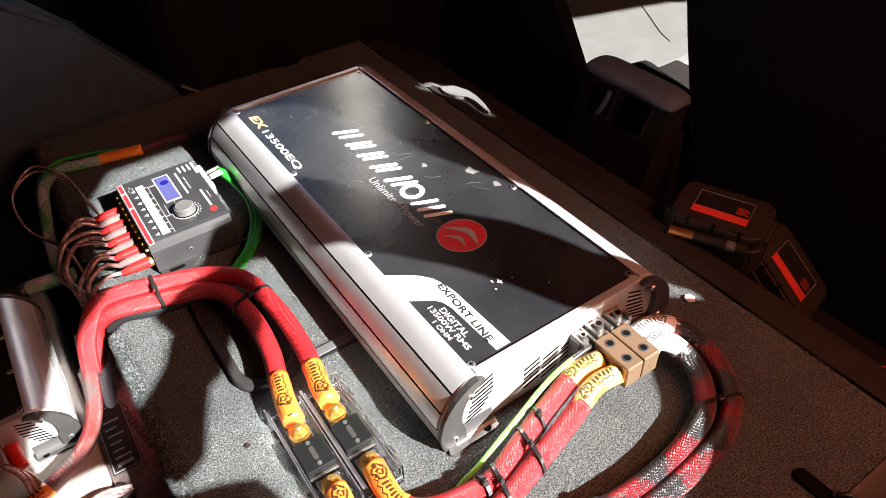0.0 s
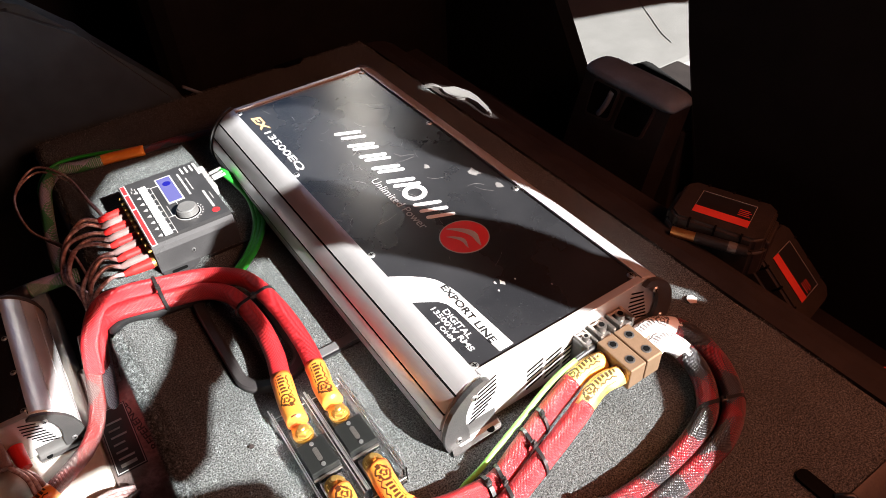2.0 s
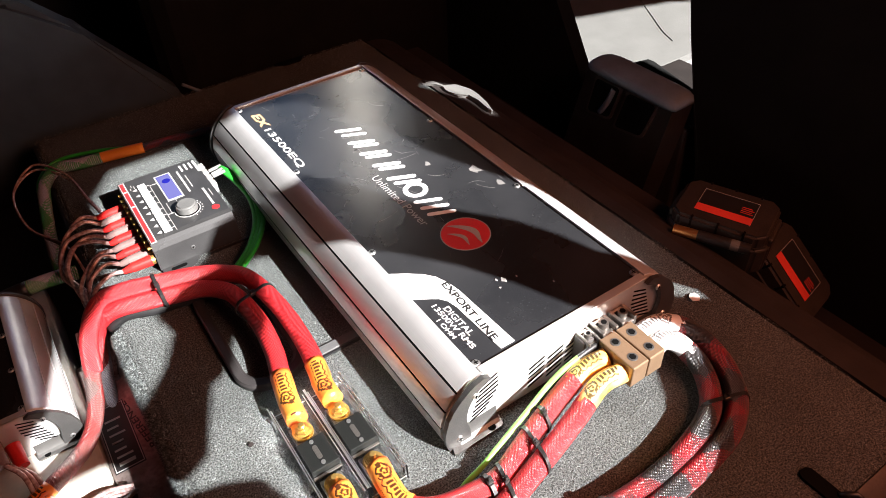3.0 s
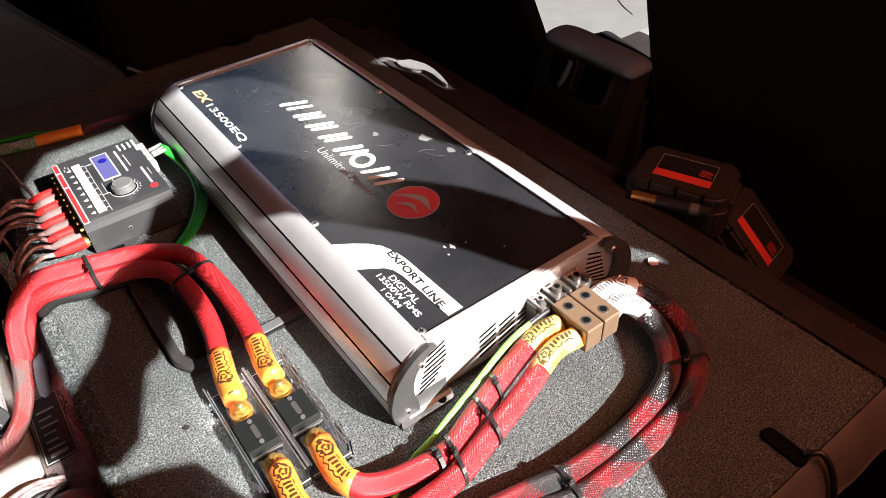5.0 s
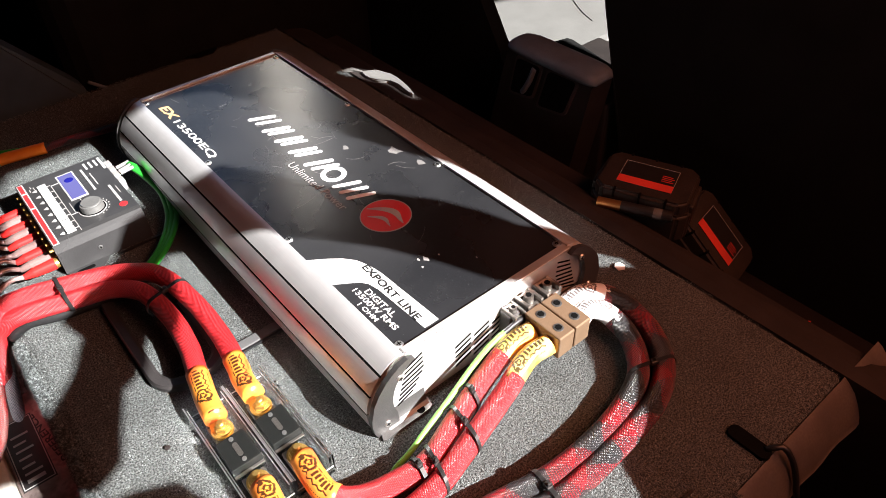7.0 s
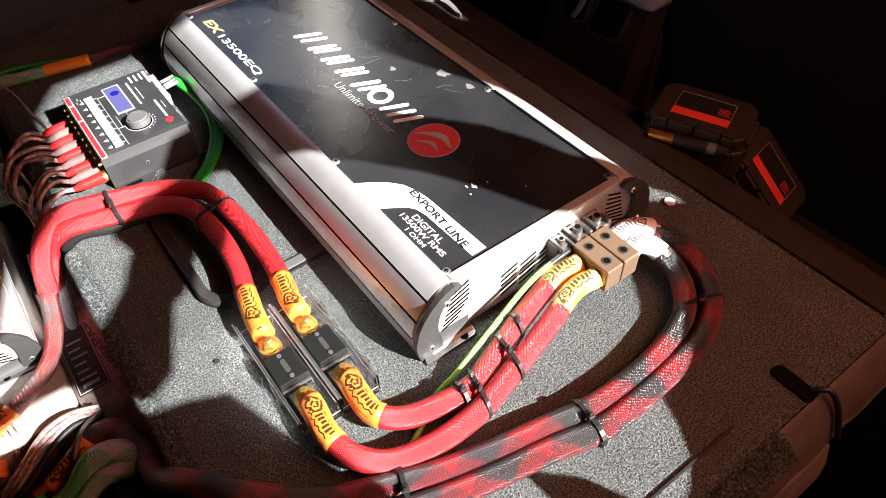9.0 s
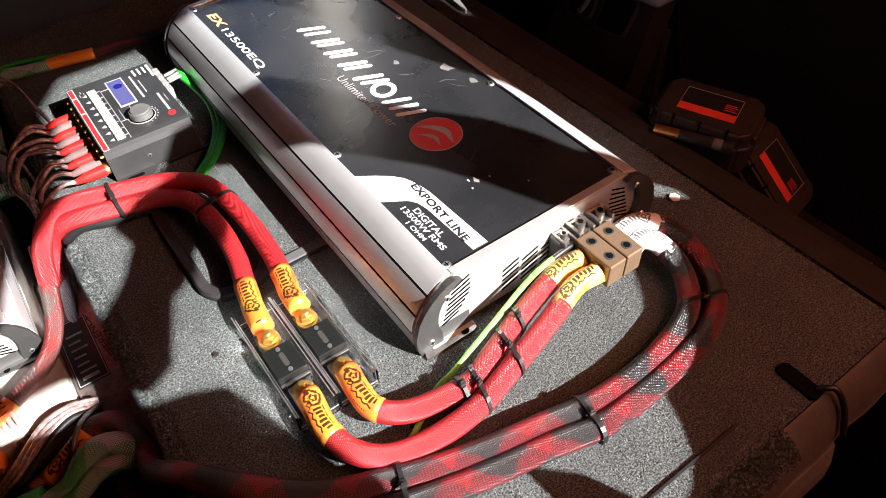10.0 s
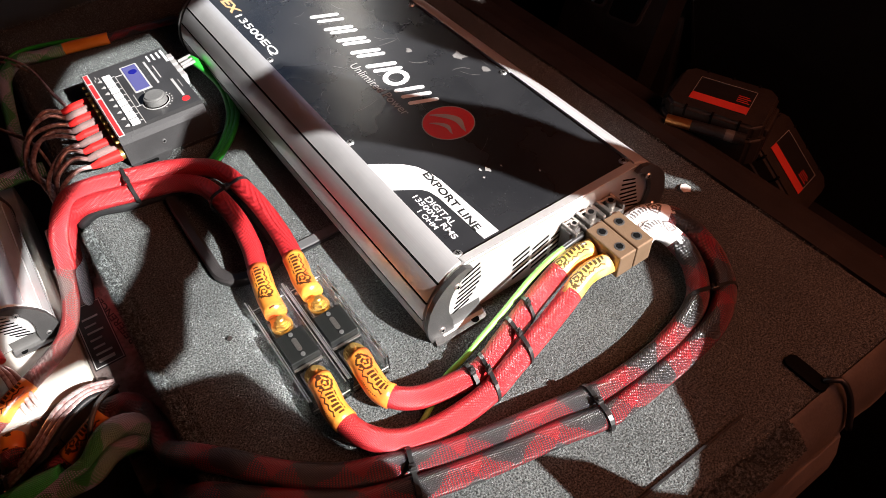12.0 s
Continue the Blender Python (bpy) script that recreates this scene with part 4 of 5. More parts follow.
def tie(a, b, r, along, label="black nylon cable tie", tail=0.010):
    """A cable tie round two cables whose middles are a and b."""
    a, b, d = Vector(a), Vector(b), Vector(along).normalized()
    s = (b - a).normalized()
    u = d.cross(s).normalized()
    if u.z < 0:
        u = -u
    rr = r * 1.09
    loop = [b + s * rr * math.cos(t) + u * rr * math.sin(t) for t in [radians(-90 + 20 * k) for k in range(10)]]
    loop += [a + s * rr * math.cos(t) + u * rr * math.sin(t) for t in [radians(90 + 20 * k) for k in range(10)]]
    t = thing("cable_tie", ((a + b) / 2 - u * rr), label, "cable tie", "cable ties")
    bm = bmesh.new()
    n = len(loop)
    c = (a + b) / 2
    rings = []
    for p in loop:
        o = (p - c)
        o = (o - d * o.dot(d)).normalized()
        rings.append([bm.verts.new(p + d * w + o * h) for w, h in ((-0.0015, 0), (0.0015, 0), (0.0015, 0.0009), (-0.0015, 0.0009))])
    for i in range(n):
        for k in range(4):
            bm.faces.new((rings[i][k], rings[i][(k + 1) % 4], rings[(i + 1) % n][(k + 1) % 4], rings[(i + 1) % n][k]))
    part("strap", bm, TIEBLACK, t)
    m = Matrix.Translation(c + u * (rr * 0.95)) @ Matrix((s, d, u)).transposed().to_4x4()
    bm = box(-0.0026, 0.0026, -0.0024, 0.0024, -0.001, 0.0026, 0.0006, m=m)
    add_box(bm, 0.0004, 0.0014, -0.0014, 0.0014, 0.002, 0.002 + tail * 0.25, 0.0003, m=m)
    part("lock", bm, TIEBLACK, t)


tie((0.010, -0.048, 0.0155), (0.007, -0.067, 0.0155), R, (-0.95, -0.28, 0))
tie((-0.022, -0.058, 0.0115), (-0.026, -0.0745, 0.0115), R, (-0.95, -0.25, 0))
tie((0.028, -0.0425, 0.0185), (0.0278, -0.0435, 0.0185), R, (-0.95, -0.28, 0))
tie((-0.033, -0.059, 0.0105), (-0.0331, -0.060, 0.0105), R, (-1, 0.0, 0))
tie((-0.157, 0.2675, 0.0190), (-0.157, 0.2490, 0.0155), R, (-0.93, 0.36, 0))
tie((-0.0835, 0.193, 0.0225), (-0.1035, 0.190, 0.0205), R, (0.08, -1, 0))
tie((0.1375, -0.103, 0.0095), (0.1590, -0.110, 0.0090), 0.0083, (-0.6, -0.75, 0))
tie((0.020, -0.1165, 0.0088), (0.018, -0.132, 0.0088), 0.0083, (-1, 0.15, 0))
tie((-0.098, -0.0845, 0.0088), (-0.104, -0.1005, 0.0088), 0.0083, (-1, 0.33, 0))

# brass couplers
for x0, x1 in ((0.0935, 0.1092), (0.1102, 0.1262)):
    c = thing("brass_coupler", ((x0 + x1) / 2, -0.045, 0.024), "dull brass cable coupler block with hex screws", "coupler", "brass couplers")
    part("block", box(x0, x1, -0.0625, -0.0275, 0.0245, 0.0455, 0.0010), BRASS, c)
    for y in (-0.0362, -0.0535):
        bm = rod(((x0 + x1) / 2, y, 0.0452), ((x0 + x1) / 2, y, 0.0459), 0.0041, 0.0037, 20)
        s = part("set_screw", bm, CAP, c, "dark hex set screw")
        part("hex_socket", rod(((x0 + x1) / 2, y, 0.0456), ((x0 + x1) / 2, y, 0.0462), 0.0027, seg=6), RECESS_SHADE, s)


# ---- fuse holders ----
def fuse_holder():
    """A clear holder along y; its middle is the origin."""
    f = thing_at("fuse_holder", Matrix.Identity(4), "clear acrylic fuse holder with gold bolts on carpet", "fuse holder", "fuse holders")
    part("base", box(-0.0140, 0.0140, -0.0495, 0.0495, 0.0003, 0.0036, 0.0005), ACRYLIC, f, "clear acrylic base")
    for s in (-1, 1):
        part("side_wall", box(s * 0.0128 - 0.0008, s * 0.0128 + 0.0008, -0.0485, 0.0485, 0.0038, 0.0175, 0.0004), ACRYLIC, f).visible_shadow = False
        part("cover_rail", box(s * 0.0146 - 0.0006, s * 0.0146 + 0.0006, -0.0495, 0.0495, 0.0038, 0.0205, 0.0004), ACRYLIC, f, "clear cover rail").visible_shadow = False
        part("rail_edge", box(s * 0.0146 - 0.0005, s * 0.0146 + 0.0005, -0.0492, 0.0492, 0.0206, 0.0210), EDGE, f, "frosted rail edge").visible_shadow = False
        part("rail_edge", box(s * 0.0128 - 0.0004, s * 0.0128 + 0.0004, -0.0480, 0.0480, 0.0176, 0.0179), EDGE, f, "frosted rail edge").visible_shadow = False
        part("end_edge", box(-0.0138, 0.0138, s * 0.0494 - 0.0004, s * 0.0494 + 0.0004, 0.0076, 0.0080), EDGE, f, "frosted end edge").visible_shadow = False
        for y in (-0.031, 0.029):
            bm = box(s * 0.0160 - 0.0007, s * 0.0160 + 0.0007, y - 0.0045, y + 0.0045, 0.0030, 0.0150, 0.0004)
            add_box(bm, s * 0.0166 - 0.0012, s * 0.0166 + 0.0012, y - 0.0030, y - 0.0012, 0.0060, 0.0165, 0.0003)
            add_box(bm, s * 0.0166 - 0.0012, s * 0.0166 + 0.0012, y + 0.0012, y + 0.0030, 0.0060, 0.0165, 0.0003)
            part("snap_clip", bm, ACRYLIC, f, "clear snap clip").visible_shadow = False
        part("end_lip", box(-0.0120, 0.0120, s * 0.0490 - 0.0006, s * 0.0490 + 0.0006, 0.0038, 0.0075, 0.0003), ACRYLIC, f).visible_shadow = False
    for y, s0 in ((-0.028, -1), (0.023, 1)):
        part("bus_plate", box(-0.0082, 0.0082, y - 0.0085, y + 0.0085, 0.0038, 0.0093, 0.0006), NICKEL, f, "plated bus plate")
        bm = rod((0, y, 0.0093), (0, y, 0.0112), 0.0078, seg=28)
        add_rod(bm, (0, y, 0.0112), (0, y, 0.0126), 0.0066, 0.0060, 28)
        b = part("washer", bm, GOLD, f, "gold washer", smooth="edges")
        bm = rod((0, y, 0.0124), (0, y, 0.0165), 0.0056, 0.0056, 6)
        bmesh.ops.bevel(bm, geom=[e for e in bm.edges if all(v.co.z > 0.016 for v in e.verts)], offset=0.0008, segments=2, affect="EDGES")
        part("nut", bm, GOLD, b, "gold hex nut", smooth="edges")
        bm = rod((0, y, 0.0160), (0, y, 0.0200), 0.0036, 0.0036, 18)
        bmesh.ops.bevel(bm, geom=[e for e in bm.edges if all(v.co.z > 0.0195 for v in e.verts)], offset=0.0016, segments=3, affect="EDGES")
        part("stud", bm, GOLD, b, "rounded gold stud", smooth="edges")
        part("lug", prism([(-0.0066, y + s0 * 0.002), (0.0066, y + s0 * 0.002), (0.0052, y + s0 * 0.013), (-0.0052, y + s0 * 0.013)], "z", 0.0096, 0.0116), GOLD, b, "gold ring lug")
    fu = part("fuse", box(-0.0108, 0.0108, -0.0155, 0.0105, 0.0098, 0.0172, 0.0005), FUSEBLACK, f, "black strip fuse")
    bm = prism(round_rect(-0.0018, 0.0018, -0.0085, 0.0035, 0.0017), "z", 0.0171, 0.0176)
    part("fuse_window", bm, NICKEL, fu, "small clear window")
    for y in (-0.0120, 0.0070):
        part("rivet", rod((0, y, 0.0171), (0, y, 0.0180), 0.0016, seg=12), SCREW, fu)
    for ya, yb in ((-0.0180, -0.0158), (0.0108, 0.0122)):
        part("fuse_blade", box(-0.0108, 0.0108, ya, yb, 0.0098, 0.0112, 0.0003), NICKEL, fu, "plated fuse blade")
    return f


first = fuse_holder()
first.matrix_basis = pose(-0.1165, 0.0315, 0.0)
copy_thing(first, pose(-0.0865, 0.0315, 0.0))

# ---- audio processor beside the amplifier ----
dsp = thing("audio_processor", (-0.107, 0.362, 0), "dark metal audio processor with a lit blue screen", "processor")
bm = prism([(0.422, 0.0015), (0.422, 0.0318), (0.314, 0.0318), (0.3095, 0.0308), (0.3065, 0.0280), (0.3045, 0.0235), (0.302, 0.0015)], "x", -0.1465, -0.0665)
part("case", bm, BOXPAINT, dsp)
flange = [(-0.1455, 0.303), (-0.1455, 0.296), (-0.143, 0.2915), (-0.119, 0.2915), (-0.113, 0.2955), (-0.108, 0.303)]
fl = part("mounting_flange", prism(flange, "z", 0.0008, 0.0026), BOXPAINT, dsp)
part("flange_slot", prism(round_rect(-0.138, -0.123, 0.2945, 0.2985, 0.0019), "z", 0.0024, 0.0030), RECESS_SHADE, fl)
screw(dsp, -0.112, 0.3036, 0.013, (0, -0.995, 0.1), 0.0022)
F = 0.0319
for y0, y1, mat in ((0.306, 0.421, GREYPRINT), (0.3075, 0.372, REDPRINT), (0.375, 0.401, REDPRINT), (0.404, 0.4195, REDPRINT)):
    lift = 0.0001 if mat is GREYPRINT else 0.0003
    x0, x1 = (-0.1456, -0.1400) if mat is GREYPRINT else (-0.1448, -0.1412)
    part("face_strip", box(x0, x1, y0, y1, F - 0.0001, F + lift), mat, dsp, "red and white face strip" if mat is REDPRINT else "pale strip border")
for k in range(8):
    y = 0.3135 + k * 0.0118
    part("level_bar", box(-0.1305, -0.1228, y + 0.0008, y + 0.0100, F - 0.0001, F + 0.0012, 0.0003, 1), WHITE, dsp, "bright white level bar")
    part("channel_mark", prism([(-0.1362, y + 0.0045), (-0.1325, y + 0.0020), (-0.1318, y + 0.0045), (-0.1325, y + 0.0070)], "z", F - 0.0001, F + 0.0002), GREYPRINT, dsp)
for x0, x1, y0, y1 in ((-0.1195, -0.1189, 0.312, 0.400), (-0.1195, -0.1120, 0.340, 0.3406), (-0.1150, -0.1144, 0.3406, 0.360), (-0.1195, -0.112, 0.3995, 0.4001), (-0.105, -0.1044, 0.350, 0.361)):
    part("printed_line", box(x0, x1, y0, y1, F - 0.0001, F + 0.0002), GREYPRINT, dsp)
for k in range(8):
    y = 0.3185 + k * 0.0118
    part("printed_line", box(-0.1226, -0.1196, y, y + 0.0006, F - 0.0001, F + 0.0002), GREYPRINT, dsp)
for x, y0, y1 in ((-0.1375, 0.4025, 0.4065), (-0.1358, 0.408, 0.412), (-0.1335, 0.404, 0.409)):
    part("printed_line", box(x, x + 0.0007, y0, y1, F - 0.0001, F + 0.0002), GREYPRINT, dsp)
part("screen_frame", box(-0.1120, -0.0955, 0.3615, 0.4115, F - 0.0001, F + 0.0004), GREYPRINT, dsp, "pale screen border")
sc = part("screen", box(-0.1105, -0.0970, 0.3635, 0.4095, F, F + 0.0007), SCREEN, dsp, "lit blue screen")
part("screen_mark", prism(arc(-0.103, 0.397, 0.0042, 0, 345, 12), "z", F, F + 0.0010), SCREENDARK, sc)
part("knob_well", rod((-0.1005, 0.337, F - 0.0002), (-0.1005, 0.337, F + 0.0004), 0.0125, seg=32), GREYPRINT, dsp, "pale ring round the knob")
part("knob_gap", rod((-0.1005, 0.337, F), (-0.1005, 0.337, F + 0.0007), 0.0117, seg=32), RECESS_SHADE, dsp)
bm = rod((-0.1005, 0.337, F + 0.0005), (-0.1005, 0.337, F + 0.0078), 0.0104, 0.0097, 32)
bmesh.ops.bevel(bm, geom=[e for e in bm.edges if all(v.co.z > F + 0.007 for v in e.verts)], offset=0.0014, segments=3, affect="EDGES")
part("knob", bm, KNOB, dsp, "grey rotary knob", smooth=False)
for k in range(10):
    q = radians(-70 + k * 17)
    part("dial_tick", rod((-0.1005 + 0.0145 * math.cos(q), 0.337 + 0.0145 * math.sin(q), F), (-0.1005 + 0.0145 * math.cos(q), 0.337 + 0.0145 * math.sin(q), F + 0.0003), 0.0007, seg=8), GREYPRINT, dsp)
for x0, x1, y0, y1 in ((-0.0895, -0.0875, 0.365, 0.408), (-0.0840, -0.0830, 0.372, 0.396), (-0.0775, -0.0752, 0.331, 0.363), (-0.0722, -0.0715, 0.345, 0.358)):
    part("printed_mark", box(x0, x1, y0, y1, F - 0.0001, F + 0.0002), GREYPRINT, dsp, "unreadable pale print")
for k in range(3):
    part("printed_mark", box(-0.0840 + k * 0.005, -0.0822 + k * 0.005, 0.405, 0.4165, F - 0.0001, F + 0.0002), WHITE, dsp, "unreadable white print")
part("printed_mark", box(-0.0695, -0.0672, 0.395, 0.418, F - 0.0001, F + 0.0002), WHITE, dsp)
part("printed_badge", rod((-0.0765, 0.3245, F), (-0.0765, 0.3245, F + 0.0003), 0.0038, seg=20), REDPRINT, dsp, "small red round badge")
for k in range(4):
    y = 0.3735 + k * 0.0125
    pl = part("plug", box(-0.0664, -0.0585, y + 0.001, y + 0.0100, 0.012, 0.0240, 0.0012), WHITEPVC, dsp, "white plug")
    bm = rod((-0.0575, y + 0.0035, 0.023), (-0.0445, y + 0.0015, 0.026), 0.0018, seg=10)
    if k in (1, 2):
        part("plug_lead", bm, WHITEPVC, pl)
    else:
        bm.free()
    if k == 1:
        part("plug_lead", rod((-0.0575, y + 0.008, 0.023), (-0.045, y + 0.007, 0.026), 0.0018, seg=10), WHITEPVC, pl)
for k in range(20):
    y = 0.309 + k * 0.0056
    part("gold_pin", rod((-0.1500, y, 0.026 - 0.010 * (k % 2)), (-0.1464, y, 0.026 - 0.010 * (k % 2)), 0.0013, seg=8), GOLD, dsp)


def rca(name, y, z, material, label):
    p = thing(name, (-0.160, y, z - 0.006), label, "audio plug", "audio plugs")
    bm = rod((-0.1515, y, z), (-0.1475, y, z), 0.0046, seg=16)
    part("collar", bm, GOLD, p, "gold collar")
    bm = rod((-0.1690, y, z), (-0.1505, y, z), 0.0044, 0.0054, 18)
    part("shell", bm, material, p)
    part("strain_relief", rod((-0.1770, y - 0.0005, z), (-0.1686, y, z), 0.0024, 0.0042, 14), material, p)


random.seed(9)
rows = [(0.4055 - 0.0122 * k, 0.0135, k % 2) for k in range(9)]
for k, (y, z, pale) in enumerate(rows):
    rca("audio_plug", y, z, PALEPLASTIC if pale else REDPLASTIC, "pale translucent audio plug" if pale else "red audio plug pushed into the processor")
    j, q = random.uniform(-0.004, 0.004), random.uniform(-0.004, 0.004)
    foot = [(-0.2135 + j * 0.8, 0.285 + q, -0.012), (-0.2165 + j * 0.8, 0.262 + j, -0.038), (-0.2225 + q * 0.8, 0.245, -0.060), (-0.226 + j, 0.222, -0.080)]
    if k < 5:
        mid = [(-0.190, y + 0.004 + j, 0.019 + q), (-0.208 + j, 0.392 - 0.006 * k + q, 0.015), (-0.2215 + j, 0.362 - 0.004 * k, 0.006 + j), (-0.2150 + q, 0.318 + j, 0.000)]
    else:
        mid = [(-0.188, y + 0.002 + q, 0.018 + j), (-0.203 + q, y - 0.012 + j, 0.014), (-0.2125 + j, y - 0.034, 0.006)]
    pts = [(-0.176, y - 0.0005, z), *mid, *foot]
    cable("signal_wire", pts, 0.0021, COPPER, "thin clear signal wire with copper core", seg=9, group="signal wires", category="wire")
for dz, dy in ((0.0, 0.0), (0.003, 0.006)):
    cable("signal_wire", [(-0.170, 0.4055 + dy, 0.013), (-0.176, 0.440 + dy, 0.014), (-0.186, 0.500 + dy, 0.013 + dz), (-0.212, 0.545 + dy, 0.010 + dz), (-0.241, 0.520, 0.004), (-0.239, 0.457, -0.002), (-0.213, 0.394, 0.000 + dz), (-0.206, 0.350, -0.010)], 0.0014, COPPER,
          "thin clear signal wire with copper core", seg=9, group="signal wires", category="wire")
for k in range(3):
    o = k * 0.0042
    cable("green_wire", [(-0.046, 0.392 + o, 0.024), (-0.040 + o, 0.372, 0.018), (-0.0375 + o, 0.345, 0.012 + o), (-0.046 + o, 0.312, 0.008), (-0.064 + o, 0.282, 0.007), (-0.082 + o, 0.264, 0.006), (-0.100 + o, 0.252, 0.0045)], 0.0029, GREENWIRE,
          "bright green insulated wire", seg=10, group="green wires", category="wire")
cable("speaker_cable", [(0.030, 0.500, 0.006), (-0.019, 0.511, 0.007), (-0.065, 0.519, 0.007), (-0.100, 0.520, 0.008)], 0.0044, RBBRAID, "thin dark red twisted cable behind the processor")
cable("speaker_cable", [(-0.098, 0.520, 0.008), (-0.135, 0.527, 0.008), (-0.166, 0.530, 0.008), (-0.190, 0.536, 0.008), (-0.208, 0.516, 0.006), (-0.217, 0.485, -0.002), (-0.226, 0.440, -0.020), (-0.230, 0.405, -0.040)], 0.0064, GREENBRAID,
      "green and violet braided cable with an orange sleeve", [(0.0, 0.22, PLAINORANGE, "orange heat-shrink")])
cable("speaker_cable", [(-0.2165, 0.275, -0.018), (-0.2215, 0.262, -0.036), (-0.2275, 0.243, -0.048), (-0.2305, 0.222, -0.056), (-0.2300, 0.205, -0.066)], 0.0052, SILVERBRAID, "silver blue braided cable beside copper wires")
cable("green_wire", [(-0.105, 0.531, 0.006), (-0.150, 0.548, 0.008), (-0.190, 0.556, 0.006), (-0.214, 0.530, 0.002), (-0.222, 0.490, -0.010)], 0.0022, GREENWIRE, "thin green wire beside a braided cable", seg=8)
cable("speaker_cable", [(-0.214, 0.368, -0.012), (-0.236, 0.367, -0.008), (-0.262, 0.370, -0.010), (-0.300, 0.374, -0.016), (-0.340, 0.376, -0.02)], 0.0072, GREENBRAID, "green and violet braided cable", [(0.36, 0.55, BLACKPVC, "black tape")])
cable("soft_tube", [(-0.206, 0.262, -0.004), (-0.190, 0.257, 0.0060), (-0.165, 0.248, 0.0062), (-0.135, 0.243, 0.0062), (-0.110, 0.236, 0.0060)], 0.0046, BLACKPVC, "black rubber tube under red cables", seg=12, category="tube")

# ---- lower deck: board, battery, cables ----
plug = thing("audio_plug", (-0.303, 0.186, -0.042), "pale and red audio plug in the smaller amplifier", "audio plug", "audio plugs")
part("shell", rod((-0.312, 0.194, -0.006), (-0.310, 0.176, -0.013), 0.0058, 0.0050, 18), PALEPLASTIC, plug, "pale translucent shell", smooth="edges")
part("shell", rod((-0.302, 0.195, -0.016), (-0.300, 0.177, -0.023), 0.0058, 0.0050, 18), REDPLASTIC, plug, "red shell", smooth="edges")
for k in range(3):
    cable("signal_wire", [(-0.309 + 0.003 * k, 0.177, -0.014 - 0.004 * k), (-0.301 + 0.003 * k, 0.166, -0.021 - 0.003 * k), (-0.299 + 0.004 * k, 0.150, -0.032), (-0.298 + 0.005 * k, 0.128, -0.050)], 0.0019, COPPER, "thin clear signal wire with copper core", seg=9, group="signal wires", category="wire")
cable("speaker_cable", [(-0.226, 0.262, 0.004), (-0.232, 0.240, -0.014), (-0.2415, 0.202, -0.027), (-0.257, 0.176, -0.0325), (-0.284, 0.157, -0.0335), (-0.308, 0.145, -0.036), (-0.325, 0.135, -0.046)], 0.0067, REDDARK, "faded red and silver braided cable",
      [(0.78, 0.95, ORANGE, "orange printed heat-shrink")])
bat = thing("car_battery", (-0.232, 0.16, -0.085), "grey scratched battery with a dark label", "battery")
part("case", box(-0.2495, -0.2085, 0.030, 0.285, -0.0848, -0.052, 0.002), FOIL, bat)
lab = part("label", box(-0.2470, -0.2225, 0.150, 0.224, -0.0522, -0.0516), PACKBLACK, bat, "black label")
part("label", box(-0.2475, -0.2235, 0.060, 0.095, -0.0522, -0.0516), PACKBLACK, bat, "black label")
words("label_lettering", "REFERENCE", 0.0060, pose(-0.2185, 0.190, -0.0518, 0, 0, 100), BLACKPRINT, bat, "black lettering", long=0.062, bold=0.02)
for y0, y1, x1 in ((0.156, 0.1595, -0.2290), (0.164, 0.1660, -0.2290), (0.1715, 0.1735, -0.2325), (0.1800, 0.1820, -0.2325), (0.1885, 0.1905, -0.2290), (0.1965, 0.1985, -0.2325), (0.2050, 0.2070, -0.2290)):
    part("maker_mark", box(-0.2420, x1, y0, y1, -0.0517, -0.0513), GREYPRINT, lab, "plain pale bar")
for x0, x1, y0, y1 in ((-0.2462, -0.2455, 0.1512, 0.2228), (-0.2240, -0.2233, 0.1512, 0.2228), (-0.2455, -0.2240, 0.1512, 0.1519), (-0.2455, -0.2240, 0.2221, 0.2228)):
    part("label_edge", box(x0, x1, y0, y1, -0.0517, -0.0513), GREYPRINT, lab, "thin pale label border")
for k in range(4):
    o = k * 0.0035
    cable("signal_wire", [(-0.238, 0.128 - o, -0.046), (-0.255, 0.126 - o, -0.036), (-0.275, 0.122 - o * 1.5, -0.036), (-0.298, 0.112 - o * 1.5, -0.046), (-0.325, 0.100 - o, -0.060)], 0.0028, COPPER if k < 3 else BLACKPVC, "clear copper wire arching over the battery", seg=9, group="signal wires", category="wire")
cable("grey_wire", [(-0.236, 0.122, -0.045), (-0.250, 0.108, -0.034), (-0.262, 0.092, -0.036), (-0.272, 0.074, -0.048), (-0.296, 0.066, -0.056)], 0.0020, KNOB, "thin grey wire beside an orange sleeve", seg=8, category="wire")
for k, (dy, dz) in enumerate(((0.008, 0.004), (-0.006, 0.0))):
    cable("speaker_cable", [(-0.222, 0.050 + dy * 0.3, -0.036), (-0.236, 0.064 + dy, -0.034 + dz), (-0.254, 0.068 + dy, -0.036 + dz), (-0.272, 0.062 + dy * 0.7, -0.042), (-0.295, 0.066 + dy * 0.3, -0.050), (-0.330, 0.070, -0.060)], 0.0085 - 0.002 * k, GREENBRAID, "green and violet braided cable fanned open")
cable("speaker_cable", [(-0.290, 0.074, -0.050), (-0.315, 0.078, -0.054), (-0.345, 0.080, -0.062)], 0.0105, PLAINGREEN, "bright green braided cable")
cable("speaker_cable", [(-0.205, 0.020, -0.020), (-0.218, 0.045, -0.036), (-0.232, 0.072, -0.040), (-0.238, 0.074, -0.041)], 0.0085, REDDARK, "brown and red braided cable")
